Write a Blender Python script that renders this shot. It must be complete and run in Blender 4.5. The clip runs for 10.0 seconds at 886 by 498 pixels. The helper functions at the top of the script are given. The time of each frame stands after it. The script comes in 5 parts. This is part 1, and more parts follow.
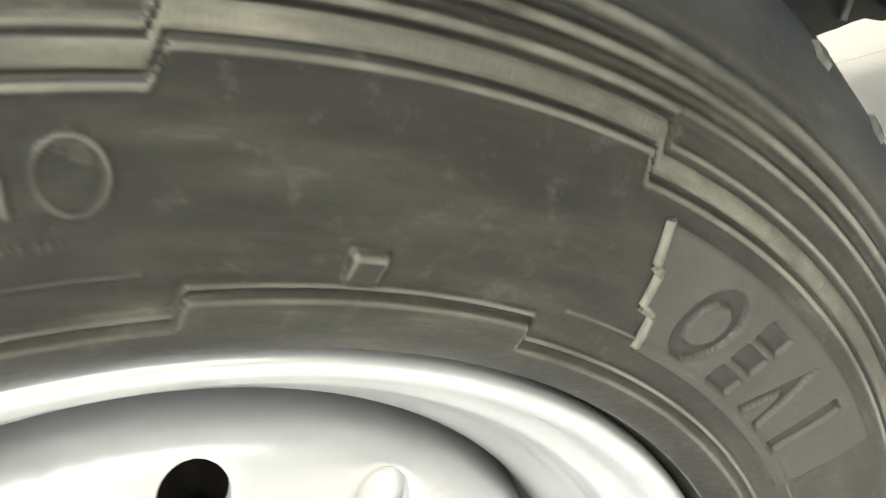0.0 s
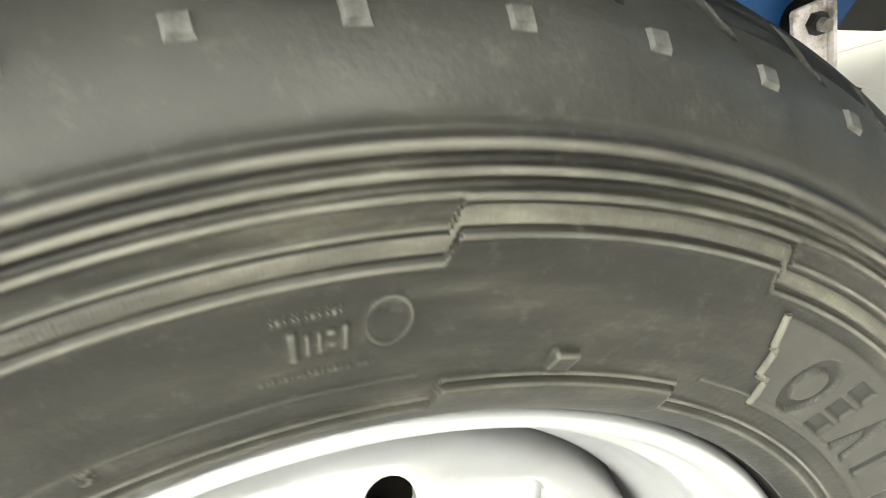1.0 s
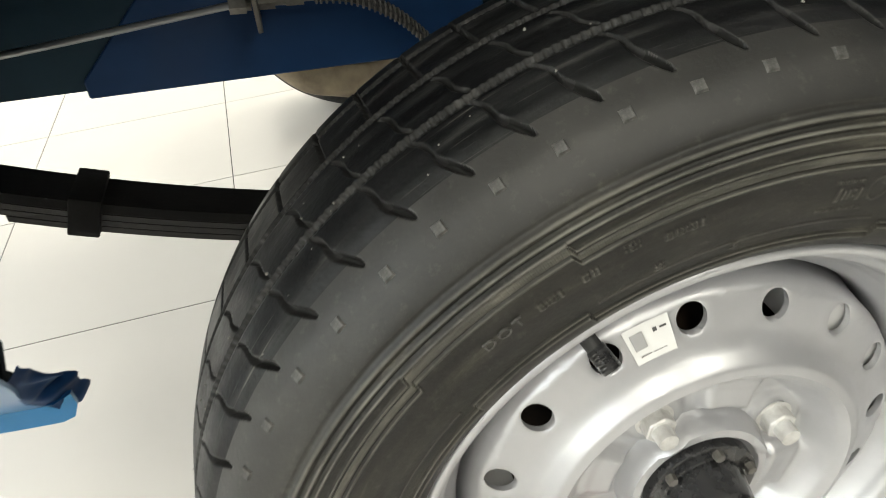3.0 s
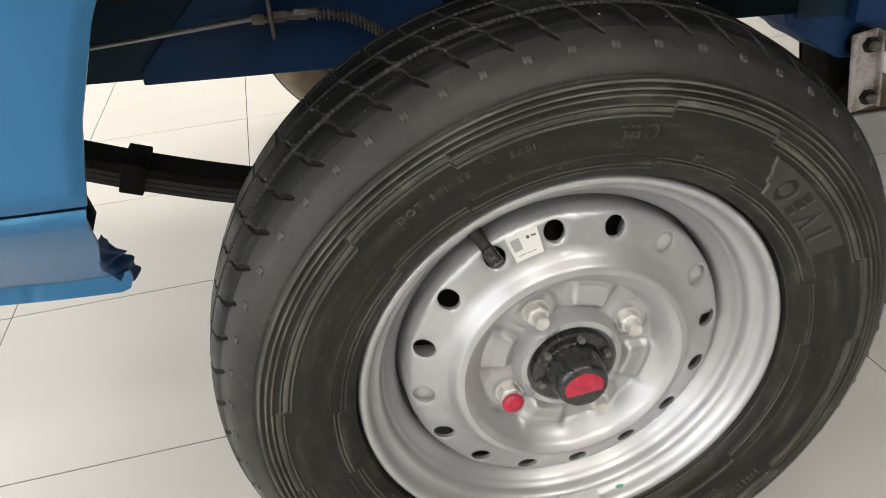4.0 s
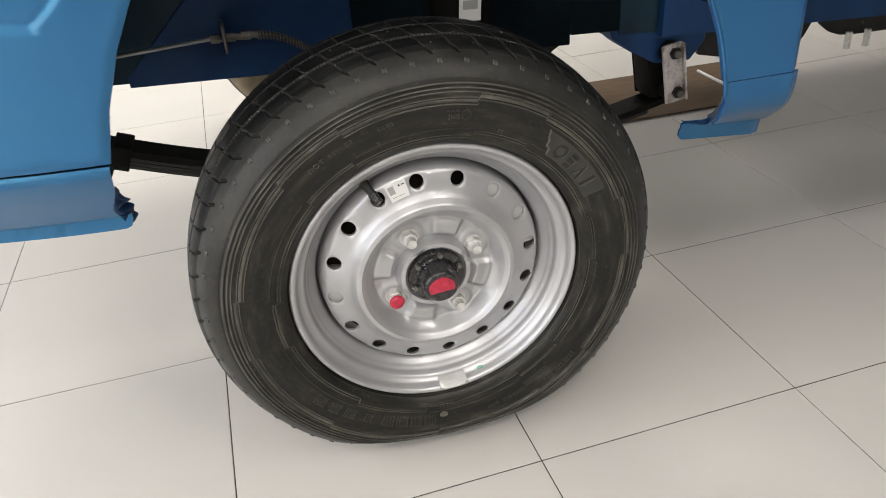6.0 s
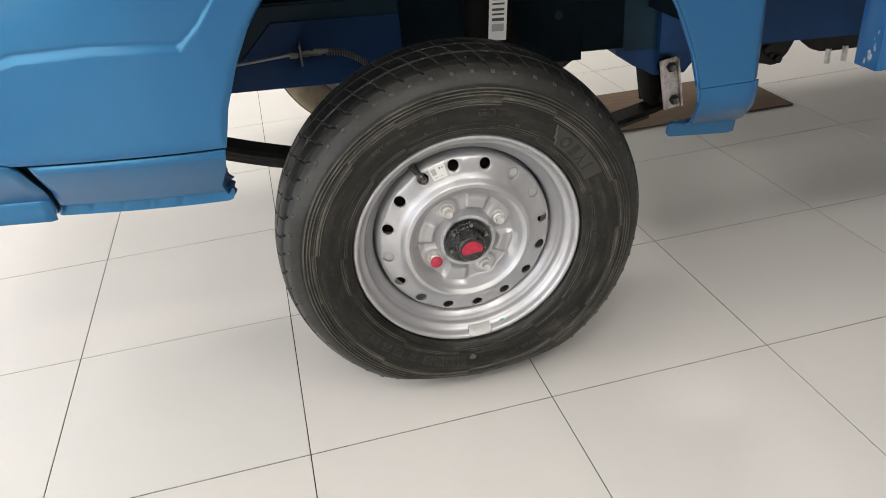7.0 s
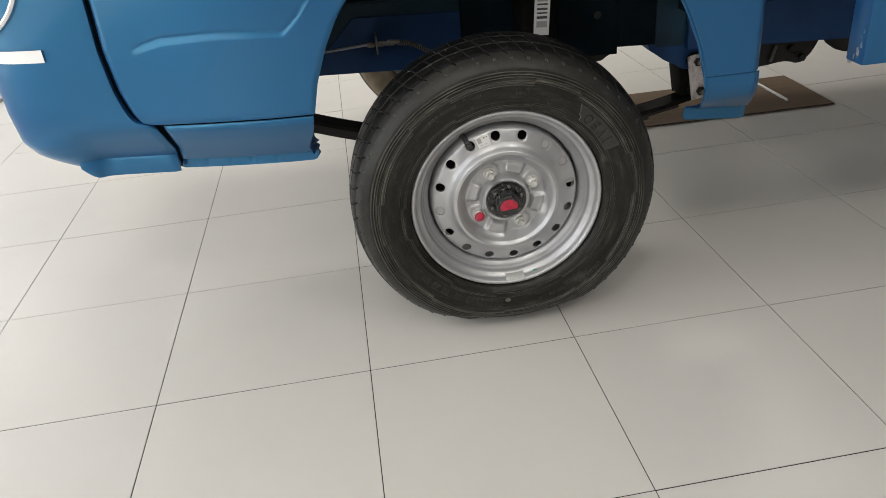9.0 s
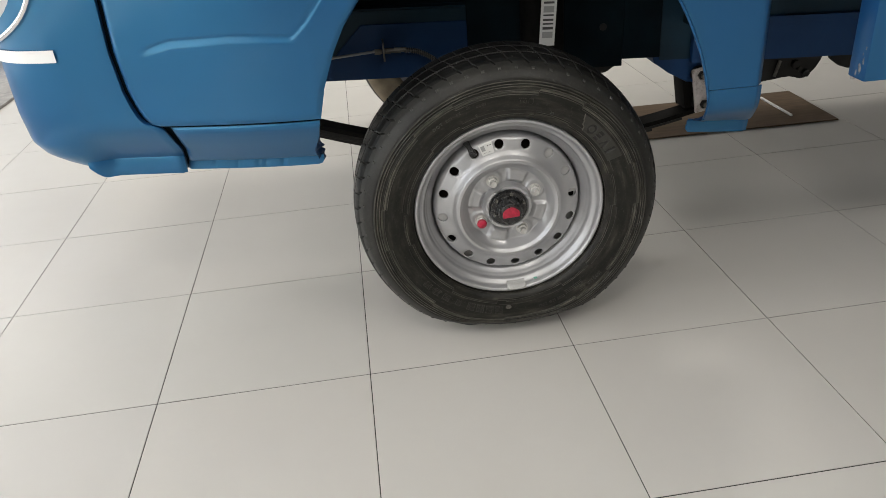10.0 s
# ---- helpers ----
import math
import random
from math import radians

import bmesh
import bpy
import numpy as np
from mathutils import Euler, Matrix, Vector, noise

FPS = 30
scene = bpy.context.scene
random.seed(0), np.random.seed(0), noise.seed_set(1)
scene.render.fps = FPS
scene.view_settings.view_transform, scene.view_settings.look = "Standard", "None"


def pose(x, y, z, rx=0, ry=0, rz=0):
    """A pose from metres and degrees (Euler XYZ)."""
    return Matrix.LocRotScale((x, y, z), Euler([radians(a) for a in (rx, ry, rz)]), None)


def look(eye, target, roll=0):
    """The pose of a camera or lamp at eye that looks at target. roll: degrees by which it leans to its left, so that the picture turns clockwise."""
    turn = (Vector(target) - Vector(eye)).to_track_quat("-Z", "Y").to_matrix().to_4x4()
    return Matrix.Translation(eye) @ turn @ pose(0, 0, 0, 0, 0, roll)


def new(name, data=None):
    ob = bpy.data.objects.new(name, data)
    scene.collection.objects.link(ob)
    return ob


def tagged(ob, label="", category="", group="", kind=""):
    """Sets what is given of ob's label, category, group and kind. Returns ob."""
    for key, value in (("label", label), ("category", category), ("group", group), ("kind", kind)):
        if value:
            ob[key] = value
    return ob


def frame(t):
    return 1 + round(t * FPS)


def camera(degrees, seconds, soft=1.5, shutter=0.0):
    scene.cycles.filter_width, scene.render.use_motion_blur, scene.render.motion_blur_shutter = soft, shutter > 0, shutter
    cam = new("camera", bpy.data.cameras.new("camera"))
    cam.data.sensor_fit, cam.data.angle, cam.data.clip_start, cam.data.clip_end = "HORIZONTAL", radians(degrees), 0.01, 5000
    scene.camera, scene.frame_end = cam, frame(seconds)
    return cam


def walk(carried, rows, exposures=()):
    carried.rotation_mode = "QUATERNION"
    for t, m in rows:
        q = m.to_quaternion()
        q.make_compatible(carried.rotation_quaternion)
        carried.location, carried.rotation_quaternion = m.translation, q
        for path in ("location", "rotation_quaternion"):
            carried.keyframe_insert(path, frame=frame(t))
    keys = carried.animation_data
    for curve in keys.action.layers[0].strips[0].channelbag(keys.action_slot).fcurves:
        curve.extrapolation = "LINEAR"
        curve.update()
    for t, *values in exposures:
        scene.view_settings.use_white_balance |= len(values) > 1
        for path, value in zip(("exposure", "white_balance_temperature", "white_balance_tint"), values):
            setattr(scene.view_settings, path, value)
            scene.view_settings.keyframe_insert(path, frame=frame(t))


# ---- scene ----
cam = camera(61.0, 10.0, soft=0.8, shutter=0.35)
PATH = [
    (0, (0.0492, -0.1253, 0.5116), (0.6428, 1.4670, -0.3382), -6.84),
    (0.5, (0.0297, -0.1395, 0.5363), (0.5868, 1.4760, -0.2943), -6.11),
    (1, (0.0173, -0.1384, 0.5604), (0.4807, 1.4555, -0.3642), -8.48),
    (1.5, (-0.0054, -0.1687, 0.6138), (0.4183, 1.3537, -0.4412), -8.55),
    (2, (-0.0698, -0.1896, 0.6425), (0.3066, 1.3062, -0.4670), -6.45),
    (2.2, (-0.1029, -0.1920, 0.6441), (0.2238, 1.3064, -0.4775), -6.84),
    (3.3, (-0.188, -0.299, 0.655), (0.094, 1.367, -0.415), -6.5),
    (3.5, (-0.18, -0.347, 0.664), (0.107, 1.334, -0.38), -5.9),
    (4, (-0.17, -0.444, 0.675), (0.098, 1.255, -0.347), -5.1),
    (4.5, (-0.152, -0.512, 0.69), (0.139, 1.168, -0.355), -4.6),
    (5, (-0.133, -0.587, 0.708), (0.211, 1.079, -0.344), -3.5),
    (5.5, (-0.148, -0.659, 0.738), (0.208, 0.995, -0.328), -4.3),
    (5.7, (-0.151, -0.683, 0.743), (0.231, 0.979, -0.302), -4.5),
    (6.8, (-0.199, -0.931, 0.835), (0.108, 0.768, -0.175), -4.6),
    (7, (-0.211, -0.97, 0.832), (0.088, 0.742, -0.158), -5.1),
    (7.5, (-0.208, -1.032, 0.843), (0.076, 0.653, -0.195), -4.5),
    (8, (-0.194, -1.139, 0.856), (-0.022, 0.577, -0.156), -5.4),
    (8.5, (-0.197, -1.212, 0.868), (-0.048, 0.522, -0.116), -5.1),
    (9, (-0.207, -1.228, 0.874), (-0.092, 0.518, -0.095), -5.7),
    (9.5, (-0.201, -1.235, 0.874), (-0.08, 0.518, -0.081), -4.9),
    (10, (-0.205, -1.241, 0.875), (-0.097, 0.517, -0.073), -4.6),
]
EXPOSURES = [(0.0, 2.22, 6750, 1), (1.0, 2.42, 6780, 0), (2.2, 2.24, 6750, -1), (3.3, 0.72, 6750, 7), (4.2, 0.68, 6750, 9), (5.5, 0.66, 6700, 11), (7.0, 0.64, 6600, 11), (8.0, 0.38, 6600, 9), (9.0, 0.14, 6600, 9), (10.0, 0.08, 6600, 9)]
walk(cam, [(t, look(eye, target, roll)) for t, eye, target, roll in PATH], exposures=EXPOSURES)

# ---- world, daylight and lamps ----
world = bpy.data.worlds.new("showroom_world")
scene.world = world
world.use_nodes = True
sky = world.node_tree.nodes.new("ShaderNodeTexSky")
sky.sky_type = "NISHITA"
sky.sun_disc = False
sky.sun_elevation, sky.sun_rotation = radians(48), radians(200)
world.node_tree.links.new(sky.outputs[0], world.node_tree.nodes["Background"].inputs[0])
world.node_tree.nodes["Background"].inputs[1].default_value = 0.12


def window_light(name, eye, target, wide, high, power, colour):
    data = bpy.data.lights.new(name, "AREA")
    data.shape, data.size, data.size_y, data.energy, data.color = "RECTANGLE", wide, high, power, colour
    ob = new(name, data)
    ob.matrix_world = look(eye, target)
    return ob


window_light("daylight_shop_front", (-2.40, -0.5, 1.42), (0, -0.5, 1.1), 6.8, 2.4, 94, (1.0, 0.98, 0.93))
for lamp_x in (-0.7, 1.3):
    for lamp_y in (-4.4, -2.3, 2.4, 4.8):
        window_light("ceiling_panel_light", (lamp_x, lamp_y, 3.06), (lamp_x, lamp_y, 0), 0.58, 0.58, 20, (1.0, 0.965, 0.90))

# ---- materials ----


def material(name, colour, rough=0.5, metal=0.0, coat=0.0, spec=0.5):
    m = bpy.data.materials.new(name)
    m.use_nodes = True
    b = m.node_tree.nodes["Principled BSDF"]
    b.inputs["Base Color"].default_value = (*colour, 1)
    b.inputs["Roughness"].default_value = rough
    b.inputs["Metallic"].default_value = metal
    b.inputs["Coat Weight"].default_value = coat
    b.inputs["Coat Roughness"].default_value = 0.08
    b.inputs["Specular IOR Level"].default_value = spec
    return m


def noise_node(m, scale, detail=6.0, rough=0.6, stretch=(1, 1, 1)):
    n = m.node_tree.nodes
    tex = n.new("ShaderNodeTexNoise")
    tex.inputs["Scale"].default_value = scale
    tex.inputs["Detail"].default_value = detail
    tex.inputs["Roughness"].default_value = rough
    co = n.new("ShaderNodeTexCoord")
    mp = n.new("ShaderNodeMapping")
    mp.inputs["Scale"].default_value = stretch
    m.node_tree.links.new(co.outputs["Object"], mp.inputs["Vector"])
    m.node_tree.links.new(mp.outputs["Vector"], tex.inputs["Vector"])
    return tex.outputs["Fac"]


def ramp(m, fac, stops):
    r = m.node_tree.nodes.new("ShaderNodeValToRGB")
    el = r.color_ramp.elements
    el[0].position, el[0].color = stops[0][0], (*stops[0][1], 1)
    el[1].position, el[1].color = stops[-1][0], (*stops[-1][1], 1)
    for pos, col in stops[1:-1]:
        e = el.new(pos)
        e.color = (*col, 1)
    m.node_tree.links.new(fac, r.inputs["Fac"])
    return r.outputs["Color"]


def mix(m, fac, a, b, how="MIX"):
    x = m.node_tree.nodes.new("ShaderNodeMix")
    x.data_type, x.blend_type = "RGBA", how
    for socket, value in ((x.inputs["Factor"], fac), (x.inputs["A"], a), (x.inputs["B"], b)):
        if isinstance(value, (int, float)):
            socket.default_value = value
        elif isinstance(value, tuple):
            socket.default_value = (*value, 1)
        else:
            m.node_tree.links.new(value, socket)
    return x.outputs["Result"]


def put(m, socket, value):
    m.node_tree.links.new(value, m.node_tree.nodes["Principled BSDF"].inputs[socket])


def bump(m, height, strength, distance):
    b = m.node_tree.nodes.new("ShaderNodeBump")
    b.inputs["Strength"].default_value, b.inputs["Distance"].default_value = strength, distance
    m.node_tree.links.new(height, b.inputs["Height"])
    put(m, "Normal", b.outputs["Normal"])


def grey(v, tint=(1, 1, 1)):
    return tuple(v * k for k in tint)


# blue metallic body paint
PAINT = material("blue_paint", (0.014, 0.085, 0.265), 0.34, 0.0, 0.35, 0.3)
put(PAINT, "Base Color", ramp(PAINT, noise_node(PAINT, 3.0, 8), [(0.3, (0.0125, 0.074, 0.232)), (0.7, (0.0160, 0.089, 0.270))]))
put(PAINT, "Roughness", ramp(PAINT, noise_node(PAINT, 5.0, 6), [(0.3, grey(0.29)), (0.75, grey(0.36))]))
bump(PAINT, noise_node(PAINT, 350.0, 3), 0.05, 0.0006)
# greener metal flakes in the pigment
flake = PAINT.node_tree.nodes.new("ShaderNodeBsdfPrincipled")
flake.inputs["Base Color"].default_value = (0.022, 0.185, 0.285, 1)
flake.inputs["Metallic"].default_value, flake.inputs["Roughness"].default_value = 1.0, 0.33
flake.inputs["Coat Weight"].default_value, flake.inputs["Coat Roughness"].default_value = 0.2, 0.08
layers = PAINT.node_tree.nodes.new("ShaderNodeMixShader")
layers.inputs[0].default_value = 0.42
PAINT.node_tree.links.new(PAINT.node_tree.nodes["Principled BSDF"].outputs[0], layers.inputs[1])
PAINT.node_tree.links.new(flake.outputs[0], layers.inputs[2])
PAINT.node_tree.links.new(layers.outputs[0], PAINT.node_tree.nodes["Material Output"].inputs["Surface"])
# darker copy of the body paint, shade included, for undersides and inner faces
SHADED_BLUE = material("shaded_blue_paint", (0.012, 0.06, 0.17), 0.55, 0.1, 0.05, 0.3)
put(SHADED_BLUE, "Base Color", ramp(SHADED_BLUE, noise_node(SHADED_BLUE, 7.0, 8), [(0.3, (0.0026, 0.027, 0.092)), (0.72, (0.0050, 0.042, 0.136))]))
bump(SHADED_BLUE, noise_node(SHADED_BLUE, 120.0, 6), 0.15, 0.001)
# shade of the wheel housing and gaps, put into a dark colour
SHADE = material("shaded_dark_teal", (0.005, 0.014, 0.022), 0.8, 0.0, 0.0, 0.10)
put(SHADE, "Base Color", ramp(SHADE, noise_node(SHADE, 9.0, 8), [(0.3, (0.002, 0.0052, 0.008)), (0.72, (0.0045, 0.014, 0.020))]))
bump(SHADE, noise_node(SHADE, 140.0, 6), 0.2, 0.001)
# black chassis paint and rubber underside
BLACK = material("black_chassis_paint", (0.012, 0.012, 0.013), 0.5, 0.0, 0.0, 0.35)
put(BLACK, "Base Color", ramp(BLACK, noise_node(BLACK, 30.0, 8), [(0.35, grey(0.004)), (0.75, (0.014, 0.013, 0.012))]))
bump(BLACK, noise_node(BLACK, 180.0, 6), 0.25, 0.001)
GLOSSBLACK = material("gloss_black_enamel", (0.012, 0.012, 0.013), 0.22, 0, 0.4)
put(GLOSSBLACK, "Roughness", ramp(GLOSSBLACK, noise_node(GLOSSBLACK, 90.0, 6), [(0.35, grey(0.15)), (0.75, grey(0.5))]))
# silver wheel paint
SILVER = material("silver_wheel_paint", (0.52, 0.52, 0.525), 0.38, 0.62, 0.22)
put(SILVER, "Base Color", ramp(SILVER, noise_node(SILVER, 25.0, 8), [(0.3, (0.412, 0.413, 0.426)), (0.7, (0.462, 0.463, 0.477))]))
put(SILVER, "Roughness", ramp(SILVER, noise_node(SILVER, 60.0, 8), [(0.3, grey(0.31)), (0.75, grey(0.43))]))
bump(SILVER, noise_node(SILVER, 420.0, 4), 0.08, 0.0005)
ZINC = material("zinc_plated_steel", (0.62, 0.60, 0.56), 0.42, 0.45)
put(ZINC, "Base Color", ramp(ZINC, noise_node(ZINC, 120.0, 8), [(0.3, (0.46, 0.45, 0.43)), (0.65, (0.66, 0.655, 0.64))]))
bump(ZINC, noise_node(ZINC, 260.0, 5), 0.2, 0.0006)
PIPE = material("dull_grey_pipe", (0.30, 0.31, 0.32), 0.45, 0.6)
PITCH = material("matt_black_steel", (0.004, 0.004, 0.0042), 0.7, 0.0, 0.0, 0.12)
put(PITCH, "Base Color", ramp(PITCH, noise_node(PITCH, 40.0, 8), [(0.35, grey(0.0022)), (0.75, (0.007, 0.0065, 0.006))]))
bump(PITCH, noise_node(PITCH, 180.0, 6), 0.25, 0.001)
RAIL = material("dark_teal_rail_paint", (0.006, 0.03, 0.055), 0.55, 0.1, 0.04, 0.3)
put(RAIL, "Base Color", ramp(RAIL, noise_node(RAIL, 9.0, 8), [(0.3, (0.0035, 0.021, 0.038)), (0.72, (0.007, 0.036, 0.062))]))
bump(RAIL, noise_node(RAIL, 140.0, 6), 0.15, 0.001)
DULL = material("dull_plated_steel", (0.16, 0.155, 0.14), 0.5, 0.6)
put(DULL, "Base Color", ramp(DULL, noise_node(DULL, 90.0, 8), [(0.3, (0.09, 0.085, 0.075)), (0.7, (0.21, 0.20, 0.185))]))
DUSTY = material("pale_dusty_rubber", (0.16, 0.145, 0.115), 0.7)
put(DUSTY, "Base Color", ramp(DUSTY, noise_node(DUSTY, 14.0, 8), [(0.3, (0.090, 0.070, 0.044)), (0.7, (0.23, 0.185, 0.122))]))
LEAD = material("zinc_balance_weight", (0.56, 0.56, 0.55), 0.42, 0.4)
bump(LEAD, noise_node(LEAD, 300.0, 4), 0.3, 0.001)
GREEN = material("green_marker_paint", (0.10, 0.30, 0.22), 0.5)
ALLOY = material("pale_cast_alloy", (0.50, 0.50, 0.50), 0.55, 0.15)
RED = material("red_marker_paint", (0.62, 0.03, 0.05), 0.35)
put(RED, "Base Color", ramp(RED, noise_node(RED, 160.0, 6), [(0.35, (0.30, 0.010, 0.030)), (0.7, (0.50, 0.022, 0.060))]))
bump(RED, noise_node(RED, 300.0, 5), 0.3, 0.0008)
# tyre rubber: a clean dark tread and a dusty sidewall
TREAD = material("black_tread_rubber", (0.018, 0.018, 0.019), 0.42, 0.0, 0.0, 0.22)
put(TREAD, "Roughness", ramp(TREAD, noise_node(TREAD, 25.0, 8), [(0.35, grey(0.34)), (0.7, grey(0.62))]))
bump(TREAD, noise_node(TREAD, 300.0, 8), 0.3, 0.001)
SIDEWALL = material("dusty_sidewall_rubber", (0.05, 0.05, 0.045), 0.6, 0.0, 0.0, 0.29)


def ring_noise(m, scale, across, sideways=0.0):
    """Noise drawn out along the tyre's circumference, by radius and by width."""
    n, link = m.node_tree.nodes, m.node_tree.links
    co = n.new("ShaderNodeTexCoord")
    flat = n.new("ShaderNodeVectorMath")
    flat.operation = "MULTIPLY"
    flat.inputs[1].default_value = (1, 0, 1)
    link.new(co.outputs["Object"], flat.inputs[0])
    unit = n.new("ShaderNodeVectorMath")
    unit.operation = "NORMALIZE"
    link.new(flat.outputs[0], unit.inputs[0])
    size = n.new("ShaderNodeVectorMath")
    size.operation = "LENGTH"
    link.new(flat.outputs[0], size.inputs[0])
    grow = n.new("ShaderNodeMath")
    grow.operation = "MULTIPLY"
    grow.inputs[1].default_value = across
    link.new(size.outputs["Value"], grow.inputs[0])
    apart = n.new("ShaderNodeSeparateXYZ")
    link.new(co.outputs["Object"], apart.inputs[0])
    width = n.new("ShaderNodeMath")
    width.operation = "MULTIPLY_ADD"
    width.inputs[1].default_value = sideways
    link.new(apart.outputs["Y"], width.inputs[0])
    link.new(grow.outputs[0], width.inputs[2])
    up = n.new("ShaderNodeCombineXYZ")
    link.new(width.outputs[0], up.inputs[1])
    add = n.new("ShaderNodeVectorMath")
    link.new(unit.outputs[0], add.inputs[0])
    link.new(up.outputs[0], add.inputs[1])
    tex = n.new("ShaderNodeTexNoise")
    tex.inputs["Scale"].default_value, tex.inputs["Detail"].default_value, tex.inputs["Roughness"].default_value = scale, 9, 0.62
    link.new(add.outputs[0], tex.inputs["Vector"])
    return tex.outputs["Fac"]


streak = ramp(SIDEWALL, ring_noise(SIDEWALL, 4.2, 22.0), [(0.36, (0.0034, 0.0032, 0.0028)), (0.48, (0.0074, 0.0070, 0.0057)), (0.60, (0.0185, 0.0172, 0.0133)), (0.74, (0.062, 0.058, 0.045))])
cloud = ramp(SIDEWALL, noise_node(SIDEWALL, 16.0, 9, 0.6), [(0.36, grey(0.0)), (0.66, grey(1.0))])
speck = ramp(SIDEWALL, noise_node(SIDEWALL, 160.0, 10, 0.7), [(0.56, grey(0.0)), (0.74, grey(1.0))])
soft_dust = mix(SIDEWALL, mix(SIDEWALL, 0.22, grey(0.0), cloud), streak, (0.020, 0.0190, 0.0157))
# the shoulder outside the moulded rings is a paler, more even grey
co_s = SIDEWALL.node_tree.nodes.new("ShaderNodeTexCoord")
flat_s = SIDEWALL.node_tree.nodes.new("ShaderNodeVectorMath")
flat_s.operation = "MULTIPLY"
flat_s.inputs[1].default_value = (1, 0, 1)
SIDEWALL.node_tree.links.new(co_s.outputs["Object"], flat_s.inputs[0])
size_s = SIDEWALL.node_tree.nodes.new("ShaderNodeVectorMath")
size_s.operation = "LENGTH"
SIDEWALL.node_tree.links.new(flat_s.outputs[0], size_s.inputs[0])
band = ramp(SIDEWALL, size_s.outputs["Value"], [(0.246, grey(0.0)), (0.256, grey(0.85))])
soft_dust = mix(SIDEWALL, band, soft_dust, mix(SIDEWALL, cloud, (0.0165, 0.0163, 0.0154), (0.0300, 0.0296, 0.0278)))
dusty = mix(SIDEWALL, mix(SIDEWALL, 0.30, grey(0.0), speck), soft_dust, (0.10, 0.096, 0.082))
# raised edges are coloured paler, by how convex they are
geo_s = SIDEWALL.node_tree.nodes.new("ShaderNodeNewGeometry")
edge_pale = ramp(SIDEWALL, geo_s.outputs["Pointiness"], [(0.508, grey(0.0)), (0.545, grey(0.8))])
edge_pale = mix(SIDEWALL, 1.0, edge_pale, ramp(SIDEWALL, size_s.outputs["Value"], [(0.252, grey(1.0)), (0.256, grey(0.0))]), "MULTIPLY")
edge_pale = mix(SIDEWALL, 1.0, edge_pale, ramp(SIDEWALL, noise_node(SIDEWALL, 22.0, 6), [(0.35, grey(0.25)), (0.6, grey(1.0))]), "MULTIPLY")
put(SIDEWALL, "Base Color", mix(SIDEWALL, edge_pale, dusty, (0.118, 0.113, 0.098)))
put(SIDEWALL, "Roughness", ramp(SIDEWALL, noise_node(SIDEWALL, 14.0, 8), [(0.3, grey(0.34)), (0.7, grey(0.52))]))
bump(SIDEWALL, noise_node(SIDEWALL, 420.0, 8), 0.25, 0.0006)
worn = ramp(TREAD, ring_noise(TREAD, 3.2, 20.0, 34.0), [(0.42, (0.0030, 0.0031, 0.0034)), (0.52, (0.0055, 0.0057, 0.0060)), (0.60, (0.012, 0.0122, 0.012)), (0.72, (0.040, 0.040, 0.037))])
scratch = ramp(TREAD, ring_noise(TREAD, 4.0, 60.0, 130.0), [(0.62, grey(0.0)), (0.70, grey(1.0))])
put(TREAD, "Base Color", mix(TREAD, mix(TREAD, 0.7, grey(0.0), scratch), worn, (0.085, 0.084, 0.075)))
BAND = material("dusty_ribbed_rubber", (0.08, 0.075, 0.055), 0.65)
put(BAND, "Base Color", ramp(BAND, ring_noise(BAND, 6.0, 12.0), [(0.32, (0.018, 0.0170, 0.0137)), (0.52, (0.047, 0.0444, 0.0357)), (0.70, (0.105, 0.099, 0.080))]))
co_b = BAND.node_tree.nodes.new("ShaderNodeTexCoord")
sep_b = BAND.node_tree.nodes.new("ShaderNodeSeparateXYZ")
BAND.node_tree.links.new(co_b.outputs["Object"], sep_b.inputs[0])
turn_b = BAND.node_tree.nodes.new("ShaderNodeMath")
turn_b.operation = "ARCTAN2"
BAND.node_tree.links.new(sep_b.outputs["Z"], turn_b.inputs[0])
BAND.node_tree.links.new(sep_b.outputs["X"], turn_b.inputs[1])
many_b = BAND.node_tree.nodes.new("ShaderNodeMath")
many_b.operation = "MULTIPLY"
many_b.inputs[1].default_value = 1500
BAND.node_tree.links.new(turn_b.outputs[0], many_b.inputs[0])
wave_b = BAND.node_tree.nodes.new("ShaderNodeMath")
wave_b.operation = "SINE"
BAND.node_tree.links.new(many_b.outputs[0], wave_b.inputs[0])
bump(BAND, wave_b.outputs[0], 0.10, 0.0003)
# studs and raised letters, paler than the shoulder round them
STUD = material("pale_stud_rubber", (0.075, 0.073, 0.066), 0.6)
put(STUD, "Base Color", ramp(STUD, noise_node(STUD, 260.0, 6), [(0.38, (0.021, 0.0207, 0.0196)), (0.66, (0.078, 0.0762, 0.071))]))
PLATE = material("smooth_dusty_plate_rubber", (0.05, 0.047, 0.04), 0.5)
put(PLATE, "Base Color", ramp(PLATE, noise_node(PLATE, 40.0, 8), [(0.3, (0.0150, 0.0142, 0.0120)), (0.7, (0.0270, 0.0255, 0.0212))]))
bump(PLATE, noise_node(PLATE, 420.0, 8), 0.2, 0.0006)
WORN_EDGE = material("rubbed_pale_rubber", (0.12, 0.113, 0.095), 0.55)
put(WORN_EDGE, "Base Color", ramp(WORN_EDGE, noise_node(WORN_EDGE, 120.0, 8), [(0.3, (0.050, 0.047, 0.039)), (0.65, (0.105, 0.099, 0.083))]))
# rubber of the outer sipe ends, darkened for the shade in the cuts
SIPE_SHADE = material("shaded_sipe_rubber", (0.012, 0.012, 0.011), 0.65, 0.0, 0.0, 0.25)
